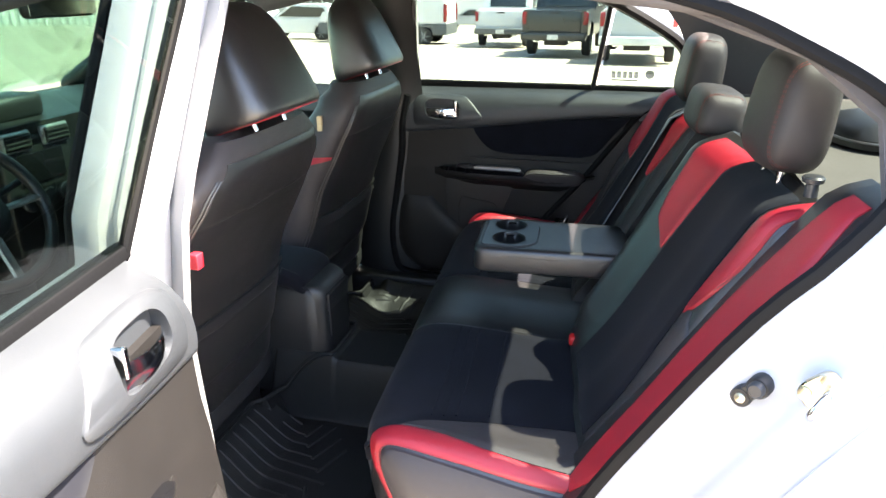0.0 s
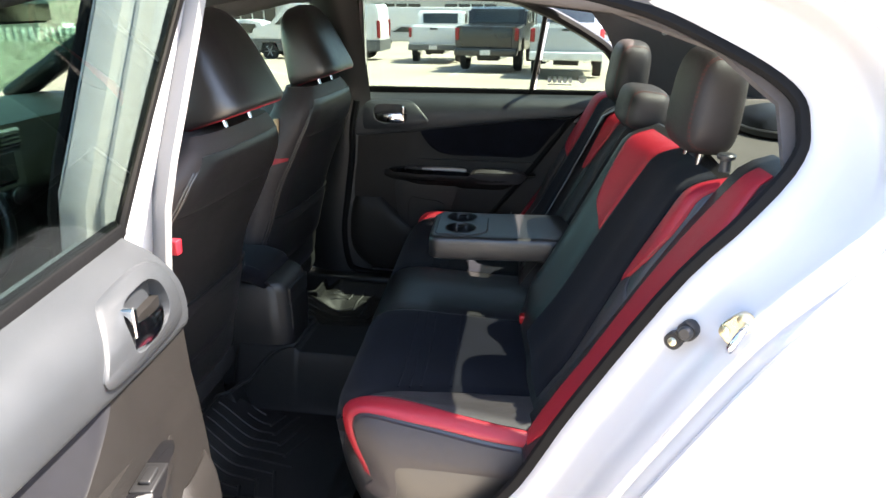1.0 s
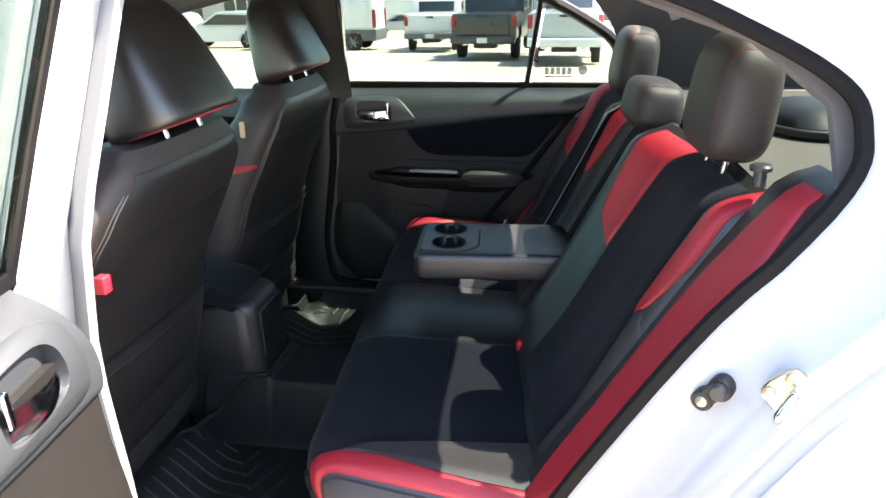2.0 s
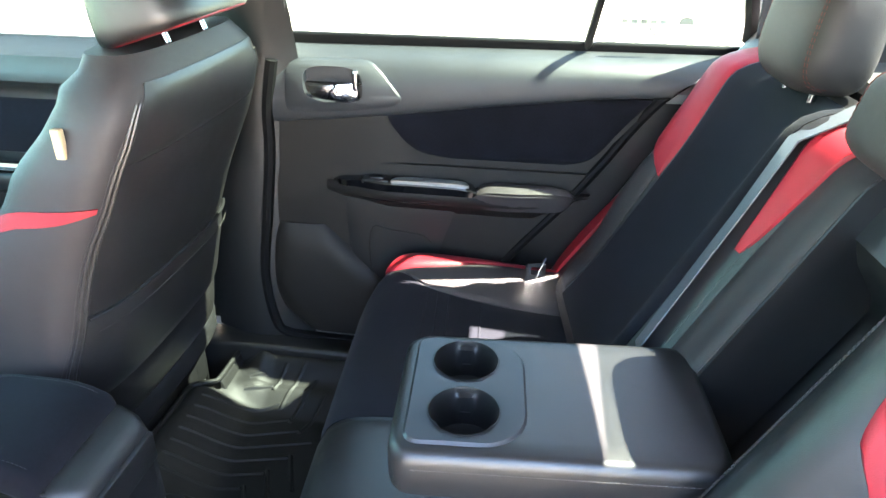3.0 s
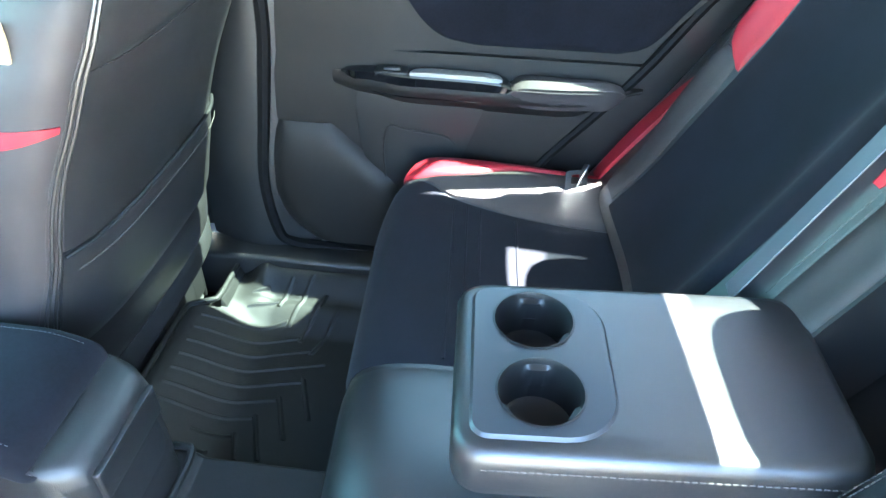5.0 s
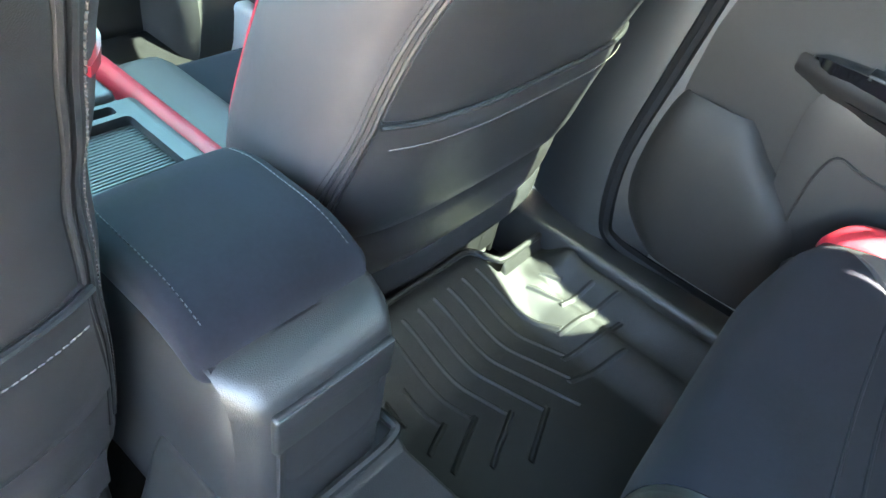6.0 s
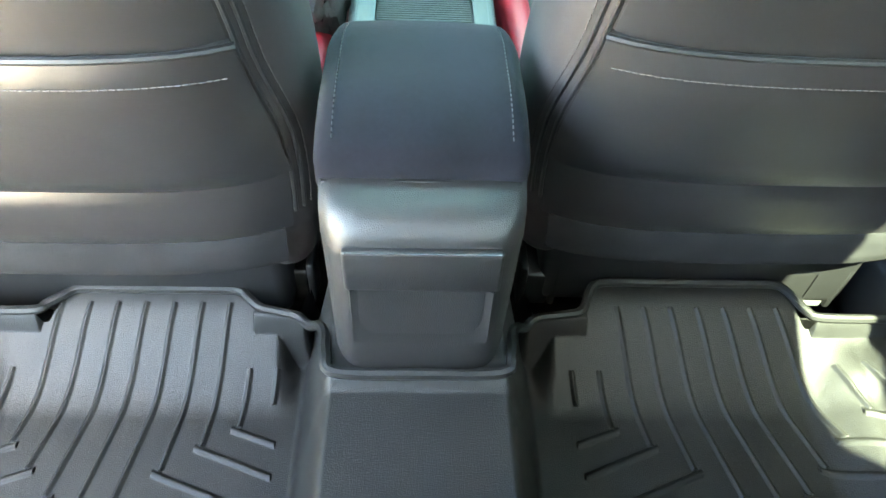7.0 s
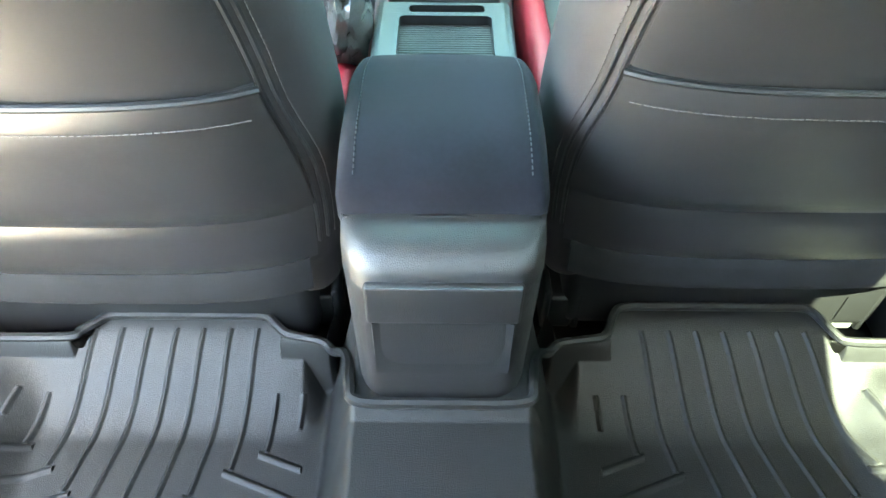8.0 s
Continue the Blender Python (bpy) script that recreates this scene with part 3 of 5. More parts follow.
    for nm, xa, xb in (("window_glass", (0.015, 0.03), (0.63, 0.672)), ("quarter_glass", (0.645, 0.69), (0.93, 0.90))):
        g = part(nm, slab(pane(xa, xb), 20, 10, 0.004), GLASS, d, "green-tinted window glass")
    part("window_divider", tube([gl(0.630, 1.02), gl(0.652, 1.16), gl(0.672, 1.30)], 0.0085, 8), DARKP, d, "black window divider bar")
    frame_pts = [(x, z + 0.012) for x, z in top] + [(0.935, 1.06)]
    part("window_frame", tube([Vector(gl(x, z)) + Vector((0, side * 0.002, 0)) for x, z in [(p.x, p.z) for p in smooth_path([(x, 0, z) for x, z in frame_pts], 4)]], 0.018, 8), DARKP, d, "black window frame")
    part("front_upright", tube([Vector(gl(x, z)) for x, z in ((0.006, 1.02), (0.014, 1.2), (0.022, 1.36))], 0.009, 8), DARKP, d)
    part("edge_seal", tube(smooth_path([(trim_limit(z) - 0.004, side * (y_at(0.6, z) + 0.004), z) for z in (0.42, 0.50, 0.60, 0.705, 0.80, 0.90, 0.97, 1.02)], 3), 0.010, 8), SEAL, d, "black edge strip for rubber seal and shaded gap")
    part("edge_panel", slab(lambda u, v: (lerp(trim_limit(lerp(0.36, 1.02, v)) - 0.02, rear_limit(lerp(0.36, 1.02, v)) + 0.01, u), side * 0.738, lerp(0.36, 1.02, v)), 6, 16, 0.006, out=inward), DARKP, d)
    # black tube added in place of the shaded gap between door and pillar
    if side > 0:
        part("front_gap_strip", tube(smooth_path([(0.46, 0.702, 0.332), (0.25, 0.702, 0.318), (0.06, 0.697, 0.320), (-0.028, 0.690, 0.335)] + [(front_limit(z) - 0.010, 0.684, z) for z in (0.38, 0.50, 0.65, 0.80, 0.90, 1.0)], 4), 0.013, 8), SEAL, d, "black edge strip for rubber seal and shaded gap")
    part("belt_seal", box(0.0, 0.94, *sorted((side * 0.752, side * 0.772)), 1.02, 1.044, 0.005), SEAL, d)
    return d


right_door = make_door(1, "closed rear door, dark grained trim and suede insert")
left_door = make_door(-1, "open rear door with sunlit grained trim and chrome handle")
left_door.matrix_world = Matrix.Translation((-0.061, -0.919, 0.33)) @ Matrix.Rotation(radians(-79.8), 4, "Z") @ Matrix.Translation((-0.053, 0.073, 0))

# ---- rear bench ----
BACK = radians(27)
BN = Vector((-math.cos(BACK), 0, math.sin(BACK)))
bench = thing("rear_bench", (0.5, 0, 0.2), "black and red leather rear bench with suede inserts", "car seat")
CUSH = smooth_path([(0.31, 0, 0.25), (0.268, 0, 0.34), (0.240, 0, 0.44), (0.244, 0, 0.515), (0.275, 0, 0.556), (0.34, 0, 0.570), (0.45, 0, 0.563), (0.58, 0, 0.553), (0.71, 0, 0.548)], 5)


def cushion(y, t, out=0.0):
    """The cushion's upper skin: t runs from the front's foot over the top to the back."""
    k = t * (len(CUSH) - 1); i = min(int(k), len(CUSH) - 2)
    p = CUSH[i].lerp(CUSH[i + 1], k - i)
    start = lerp(0.480, 0.640, step(0.35, 0.62, t))
    e = max(0.0, (abs(y) - start) / (0.710 - start))
    f = math.sqrt(max(0.0, 1 - min(1, e) ** lerp(2, 3, step(0.35, 0.62, t))))
    c = Vector((0.52, 0, 0.36))
    q = c + (p - c) * Vector((1, 1, 1)).lerp(Vector((f, 1, f)), 0.75)
    well = -0.014 * math.exp(-((abs(y) - 0.37) / 0.14) ** 2) * step(0.45, 0.6, t) + 0.008 * math.exp(-(y / 0.1) ** 2) * step(0.4, 0.6, t)
    lip = 0.024 * math.exp(-((abs(y) - 0.635) / 0.055) ** 2) * step(0.40, 0.62, t) * lerp(1, 0.5, step(0.75, 1, t))
    d = (q - Vector((0.52, 0, 0.30))).normalized()
    return Vector((q.x, y, q.z + well + lip)) + d * out


rings = []
for i in range(57):
    y = lerp(-0.708, 0.708, i / 56)
    y = math.copysign(0.708 * (1 - (1 - abs(y) / 0.708) ** 1.35), y)
    row = [cushion(y, k / 34) for k in range(35)]
    rings.append(row + [Vector((row[-1].x, y, lerp(0.25, 0.36, step(0.60, 0.70, abs(y)))))])
part("cushion", loft(rings), LEATHER, bench, "black leather seat cushion")
up = Vector((0, 0, 1))
for s in (-1, 1):
    c = lambda y, t, s=s: cushion(s * y, t, 0.001)
    suede_edge = [(0.30, 0.600), (0.56, 0.597), (0.62, 0.580), (0.66, 0.556), (0.80, 0.520), (0.98, 0.500)]
    red_inner = [(0.345, 0.664), (0.385, 0.650), (0.442, 0.630), (0.554, 0.602), (0.684, 0.610), (0.80, 0.640), (0.933, 0.655), (0.98, 0.658)]
    red_outer = [(0.345, 0.674), (0.40, 0.670), (0.554, 0.658), (0.70, 0.668), (0.85, 0.678), (0.98, 0.682)]
    band("cushion_insert", c, 0.30, 0.98, [(0.30, 0.158), (0.98, 0.155)], suede_edge, SUEDE, bench, "dark suede seat insert", n=26, m=40, out=up, puff=0.004, edge=0.06)
    band("cushion_wing", c, 0.60, 0.98, [(a, b + 0.003) for a, b in suede_edge], [(a, b - 0.002) for a, b in red_inner], LEATHER2, bench, "grey-black leather wing", n=12, m=24, out=up, puff=0.004)
    for t in (0.672, 0.698, 0.722, 0.785):
        part("channel", tube([cushion(s * lerp(0.165, lerp(0.535, 0.505, step(0.67, 0.8, t)), j / 14), t, 0.0050) for j in range(15)], 0.0024, 6), SUEDE, bench)
    band("cushion_piping", c, 0.345, 0.98, red_inner, red_outer, RED, bench, "red leather edge band", n=10, m=40, puff=0.005, out=Vector((0, s * 0.6, 0.8)), edge=0.2)
    part("band_seam", stitches([cushion(s * (curve(red_outer, q) + 0.002), q, 0.004) for q in [0.35 + 0.61 * k / 40 for k in range(41)]], 0.006, 0.004, 0.0007), THREAD, bench)
    band("cushion_side", c, 0.25, 0.97, [(0.25, 0.664)] + [(a, b + 0.004) for a, b in red_outer], [(0.25, 0.682), (0.33, 0.700), (0.97, 0.703)], LEATHER2, bench, "grey-black leather cushion side", n=10, m=30, puff=0.004, out=Vector((0, s, 0.3)))
panel("centre_cushion", lambda y, t: cushion(y, t, 0.001), ((-0.148, 0.22), (0.148, 0.22), (0.148, 0.98), (-0.148, 0.98)), LEATHER, bench, "smooth black leather centre seat", n=18, m=26, puff=0.004, out=up)


def back(y, s, out=0.0):
    """The backrest's front skin at y, s metres up from its foot."""
    a = abs(y)
    roll = 0.045 * math.exp(-((a - 0.175) / 0.055) ** 2) * step(0.0, 0.12, s)
    dish = -0.012 * math.exp(-((a - 0.38) / 0.12) ** 2)
    edge = 0.600 if y > 0 else 0.572
    wing = (0.020 if y > 0 else 0.006) * math.exp(-((a - edge + 0.015) / 0.05) ** 2) * step(0.05, 0.25, s) - 0.055 * max(0.0, (a - edge) / 0.050) ** 2 - (0.0 if y > 0 else 0.018 * step(0.42, 0.56, a))
    top = -0.055 * step(0.50, 0.60, s) ** 2
    foot = 0.02 * math.exp(-(s / 0.1) ** 2)
    p = Vector((0.655, y, 0.55)) + Vector((math.sin(BACK), 0, math.cos(BACK))) * s
    return p + BN * (roll + dish + wing + top + foot + out)


for s in (-1, 1):
    c = lambda y, q, s=s: back(s * y, q, 0.001)
    bm = slab(lambda u, v: back(s * lerp(0.050 if s > 0 else 0.118, 0.650 if s > 0 else 0.622, u), lerp(0.0, 0.590, v)), 44, 34, 0.11, out=BN)
    part("backrest", bm, LEATHER, bench, "black leather backrest")
    if s > 0:
        inner_red, outer_red, foot_q = [(0.375, 0.126), (0.40, 0.120), (0.513, 0.106), (0.575, 0.102)], [(0.375, 0.134), (0.426, 0.138), (0.549, 0.150), (0.575, 0.152)], 0.375
    else:
        inner_red, outer_red, foot_q = [(0.33, 0.256), (0.345, 0.240), (0.38, 0.208), (0.53, 0.192), (0.575, 0.192)], [(0.33, 0.262), (0.36, 0.264), (0.436, 0.272), (0.575, 0.290)], 0.33
    insert_in = [(0.02, 0.165), (0.36, 0.160), (0.575, 0.175)] if s > 0 else [(0.02, 0.262), (0.33, 0.268), (0.436, 0.276), (0.575, 0.294)]
    band("back_insert", c, 0.02, 0.575, insert_in, [(0.02, 0.545), (0.28, 0.530), (0.40, 0.526), (0.575, 0.540)], SUEDE, bench, "dark suede backrest insert", n=28, m=32, out=BN, puff=0.004, edge=0.05)
    band("red_inner_panel", c, foot_q, 0.575, inner_red, outer_red, RED, bench, "red leather shoulder panel", n=14, m=22, out=BN, puff=0.004)
    band("red_outer_panel", c, 0.322, 0.588, [(0.322, 0.532), (0.40, 0.530), (0.48, 0.535), (0.588, 0.545)] if s > 0 else [(0.322, 0.532), (0.40, 0.536), (0.48, 0.546), (0.588, 0.560)],
         [(0.322, 0.538), (0.345, 0.578), (0.39, 0.622), (0.48, 0.640), (0.588, 0.636)] if s > 0 else [(0.322, 0.534), (0.345, 0.560), (0.39, 0.582), (0.48, 0.594), (0.588, 0.590)], RED, bench, "red leather outer panel", n=14, m=22, out=BN, puff=0.004)
    band("wing_panel", c, 0.03, 0.34, [(0.03, 0.552), (0.28, 0.540), (0.34, 0.544)], [(0.03, 0.640 if s > 0 else 0.610), (0.28, 0.640 if s > 0 else 0.610), (0.34, 0.585 if s > 0 else 0.565)], LEATHER2, bench, "grey-black leather wing", n=12, m=20, out=BN, puff=0.003)
    part("wing_seam", stitches([back(s * (curve([(0.36, 0.604), (0.40, 0.626), (0.48, 0.642), (0.58, 0.638)], q) - (0 if s > 0 else 0.043)), q, 0.004) for q in [0.36 + 0.22 * k / 24 for k in range(25)]], 0.006, 0.004, 0.0008), THREAD, bench)
    if s > 0:
        band("roll", c, 0.02, 0.575, [(0.02, 0.056), (0.575, 0.054)], [(0.02, 0.112), (0.40, 0.113), (0.575, 0.098)], LEATHER2, bench, "smooth grey-black leather roll", n=12, m=26, out=BN, puff=0.006, edge=0.3)
    for e in (-0.003, 0.004):
        part("seam", stitches([back(s * (0.117 if s > 0 else 0.126) + e, lerp(0.03, 0.40 if s > 0 else 0.55, k / 30), 0.004) for k in range(31)], 0.006, 0.004, 0.0008), THREAD, bench)

    # fixed bolster beside the door
    def side_bolster(a, q, s=s):
        bulge = curve([(-0.02, 0.016), (0.10, 0.004), (0.20, -0.008), (0.36, -0.020), (0.45, -0.027), (0.58, -0.042), (0.62, -0.052), (0.655, -0.085)], q) - (0.9 if s > 0 else 0.3) * max(0.0, a - 0.690) ** 1.3
        p = Vector((0.655, s * a, 0.55)) + Vector((math.sin(BACK), 0, math.cos(BACK))) * q
        return p + BN * bulge
    part("side_bolster", slab(lambda u, v: side_bolster(lerp(0.600, 0.735, u), lerp(-0.02, 0.655, v)), 14, 28, 0.10, out=BN), LEATHER, bench, "black leather side bolster")
    band("bolster_stripe", lambda a, q: side_bolster(a, q) + BN * 0.002, 0.0, 0.31 if s > 0 else 0.628, [(0.0, 0.652), (0.10, 0.646), (0.30, 0.638), (0.50, 0.634), (0.605, 0.640)] if s > 0 else [(0.0, 0.652), (0.10, 0.636), (0.30, 0.620), (0.45, 0.626), (0.662, 0.654)],
         [(0.0, 0.690), (0.10, 0.694), (0.20, 0.682), (0.29, 0.648), (0.32, 0.640), (0.605, 0.642)] if s > 0 else [(0.0, 0.690), (0.10, 0.726), (0.30, 0.732), (0.50, 0.732), (0.662, 0.700)], RED, bench, "red leather bolster stripe", n=12, m=30, out=BN, puff=0.004)

# centre back: recess behind the folded armrest, pad above it
part("centre_recess", slab(lambda u, v: back(lerp(-0.117, 0.117, u), lerp(0.0, 0.565, v), 0) - BN * (0.085 * (1 - step(0.43, 0.5, lerp(0, 0.6, v))) + 0.03), 12, 24, 0.03, out=BN), LEATHER, bench, "black leather armrest recess")
for s in (-1, 1):
    part("recess_wall", slab(lambda u, v: back(s * 0.1185, lerp(0.03, 0.55, v), 0) - BN * lerp(0.0, 0.13, u), 6, 16, 0.004, out=Vector((0, -s, 0))), LEATHER2, bench)


def headrest(name, c, half_y, half_x, height, tilt, parent, lab, mat=LEATHER2, power=4.0, posts=True, seam=REDTHREAD, taper=0.12, foot=None, slim=0.86):
    """A padded head restraint, a rounded box on two posts."""
    rot, c = Matrix.Rotation(tilt, 3, "Y"), Vector(c)

    def width(w):
        return 1 - taper * (0.5 + 0.5 * w) ** 2

    def skin(v, w, side, grow=1.0):
        """Front (side -1) or rear (1) skin: v across and w up, both -1..1."""
        x = half_x * max(0.0, 1 - abs(v) ** power - abs(w) ** power) ** (1 / power) * lerp(1, slim, 0.5 + 0.5 * w)
        return c + rot @ Vector((side * x * grow, v * half_y * width(w), height * (0.5 + 0.5 * w * grow)))
    rings, foot = [], foot or power
    N = 26
    for k in range(N + 1):
        w = -math.cos(math.pi * k / N)
        e = max(0.12, (1 - abs(w) ** (power if w > 0 else foot)) ** (1 / (power if w > 0 else foot)))
        rings.append([c + rot @ (p + Vector((0, 0, height * (0.5 + 0.5 * w)))) for p in
                      squircle((0, 0, 0), (1, 0, 0), (0, 1, 0), half_x * e * lerp(1, slim, 0.5 + 0.5 * w), half_y * e * width(w), 48, power)])
    hr = part(name, loft(rings), mat, parent, lab)
    if seam:
        for s in (-1, 1):
            v = 0.80
            lim = (1 - v ** power) ** (1 / power)
            arc = [math.pi * k / 44 for k in range(45)]
            for e in (0.0, 0.035):
                pts = []
                for a in arc:
                    pts.append(skin(s * (v + e), lim * 0.998 * math.sin(a - math.pi / 2) * (1 - e), -1, 1.008))
                part("seam", stitches(pts, 0.008, 0.005, 0.0006), seam, hr)
                top = [skin(s * (v + e), (lim if e == 0 else lim * (1 - e)) * q, side, 1.008) for side, q in [(-1, 0.90), (-1, 0.97), (-1, 0.995), (1, 0.995), (1, 0.97), (1, 0.9)]]
                part("seam", stitches(top, 0.008, 0.005, 0.0006), seam, hr)
    if posts:
        for s in (-1, 1):
            part("post", tube([c + rot @ Vector((0, s * half_y * 0.42, -0.050)), c + rot @ Vector((0, s * half_y * 0.42, 0.02))], 0.006, 10), CHROME, hr, "chrome headrest post")
    return hr


headrest("headrest", (0.956, -0.390, 1.058), 0.112, 0.057, 0.198, radians(6), bench, "grey-black leather headrest with red stitching", power=3.6, taper=0.10)
headrest("headrest", (0.934, 0.368, 1.046), 0.110, 0.057, 0.182, radians(6), bench, "grey-black leather headrest with red stitching", power=3.6, taper=0.10)
headrest("centre_headrest", (0.917, 0.0, 1.036), 0.112, 0.058, 0.102, radians(6), bench, "low centre headrest", posts=False, power=4, taper=0.08)
for s in (-1, 1):
    p = Vector((0.958, s * 0.584, 1.060))
    part("release_knob", loft([squircle(p + up * h, (1, 0, 0), (0, 1, 0), r, r, 16, 2) for h, r in ((0, 0.010), (0.02, 0.009), (0.022, 0.015), (0.028, 0.016), (0.031, 0.013))]), SMOOTH, bench, "round seat release knob")

# armrest, folded down
cups = [circle(0.472, 0.048, 0.0405), circle(0.474, -0.047, 0.0405)]
ringsz = [(0.700, 0.006), (0.704, 0.001), (0.712, 0.0), (0.748, 0.0), (0.7555, 0.002), (0.7602, 0.0062), (0.762, 0.0125)]
bm = bmesh.new()
vs = sheet(bm, [[(x, y, z) for x, y in round_rect(0.392 + g, 0.765 - g, -0.118 + g, 0.112 - g, 0.03, 6)] for z, g in ringsz], closed_v=True)
walls = [sheet(bm, [[(x, y, z) for x, y in h] for z in (0.762, 0.700)], closed_v=True) for h in cups]
from mathutils.geometry import tessellate_polygon
for ring, k in ((vs[-1], 0), (vs[0], 1)):
    loops = [ring] + [w[k] for w in walls]
    flat = [v for l in loops for v in l]
    for t in tessellate_polygon([[v.co for v in l] for l in loops]):
        bm.faces.new([flat[i] for i in t])
arm = part("armrest", bm, LEATHER, bench, "folded-down black leather centre armrest")


def cup_outline(g):
    """The cup panel's outline, with wide corners towards the backrest."""
    out = []
    for cx, cy, r, a in ((0.494, 0.042, 0.052, 0), (0.426, 0.078, 0.018, 90), (0.426, -0.082, 0.018, 180), (0.494, -0.048, 0.052, 270)):
        out += [(cx + (r - g) * math.cos(radians(a + 15 * k)), cy + (r - g) * math.sin(radians(a + 15 * k))) for k in range(7)]
    return out


bm = plate(cup_outline(0.0), cups, 0.755, 0.7655, 0.003, cup_outline(0.003))
part("cup_panel", bm, PANELBLUE, arm, "satin blue-grey cup holder panel")
for cx, cy in ((0.472, 0.048), (0.474, -0.047)):
    bm = bmesh.new()
    grip = lambda a: max(0.0, 1 - (min(abs((a - c + 180) % 360 - 180) for c in (90, 210, 330)) / 20) ** 4)
    rg = [[(cx + (r - k * grip(a)) * math.cos(radians(a)), cy + (r - k * grip(a)) * math.sin(radians(a)), z) for a in range(0, 360, 6)]
          for z, r, k in ((0.767, 0.0425, 0), (0.7675, 0.0405, 0), (0.765, 0.0395, 0), (0.760, 0.0392, 0), (0.757, 0.039, 0.006), (0.736, 0.038, 0.005), (0.731, 0.0375, 0), (0.715, 0.036, 0), (0.712, 0.030, 0), (0.711, 0.001, 0))]
    sheet(bm, rg, closed_v=True)
    part("cup_holder", bm, DARKP, arm, "round dark cup holder")
part("seam", stitches([(x, -0.1187, 0.742) for x in (0.42, 0.74)]), THREAD, arm)

# seat belts
strap = thing("seat_belt", (0.735, 0.22, 0.66), "grey centre seat belt lying over the backrest", "seat belt", "rear seat belts")
part("webbing", ribbon([back(0.165, 0.62, -0.03), back(0.157, 0.582, 0.010), back(0.152, 0.52, 0.012), back(0.146, 0.41, 0.012), back(0.143, 0.30, 0.012), back(0.138, 0.19, 0.014)], (0.25, 1, 0.1), 0.032, 0.002), BELT, strap)
part("buckle", box(0.655, 0.685, 0.128, 0.166, 0.62, 0.70, 0.008, shape=lambda x, y, z: (x + (z - 0.62) * 0.5, y, z)), DARKP, strap, "black belt buckle")
strap2 = thing("seat_belt", (0.60, 0.64, 0.56), "dark seat belt with steel tongue by the door", "seat belt", "rear seat belts")
pts = smooth_path([Vector((0.618, 0.645, 0.60)), Vector((0.606, 0.632, 0.575)), Vector((0.602, 0.628, 0.545)), Vector((0.615, 0.640, 0.50))], 5)
part("webbing", ribbon(pts, (0.25, 0.9, 0.1), 0.046, 0.002), BELT, strap2)
bm = plate(round_rect(-0.024, 0.024, -0.030, 0.030, 0.006), [round_rect(-0.012, 0.012, 0.005, 0.022, 0.003)], 0, 0.003)
bm.transform(Matrix.Translation((0.596, 0.612, 0.572)) @ Matrix.Rotation(radians(70), 4, "X") @ Matrix.Rotation(radians(25), 4, "Y"))
part("tongue", bm, CHROME, strap2, "chrome belt tongue")
for yy in (-0.185,):
    bk = thing("belt_buckle", (0.66, yy, 0.55), "black seat belt buckle with red release button", "seat belt")
    part("housing", box(0.655, 0.715, yy - 0.018, yy + 0.02, 0.555, 0.615, 0.008, shape=lambda x, y, z: (x, y, z + (x - 0.655) * 0.6)), DARKP, bk)
    part("release_button", box(0.634, 0.656, yy - 0.012, yy + 0.014, 0.560, 0.584, 0.005), REDP, bk, "red release button")


turn = Matrix.Translation((0.462, 0, 0.010)) @ Matrix.Rotation(radians(4), 4, "Z") @ Matrix.Translation((-0.45, 0, 0))
for ob in (bench, strap, strap2, bk):
    ob.matrix_basis = turn @ ob.matrix_basis


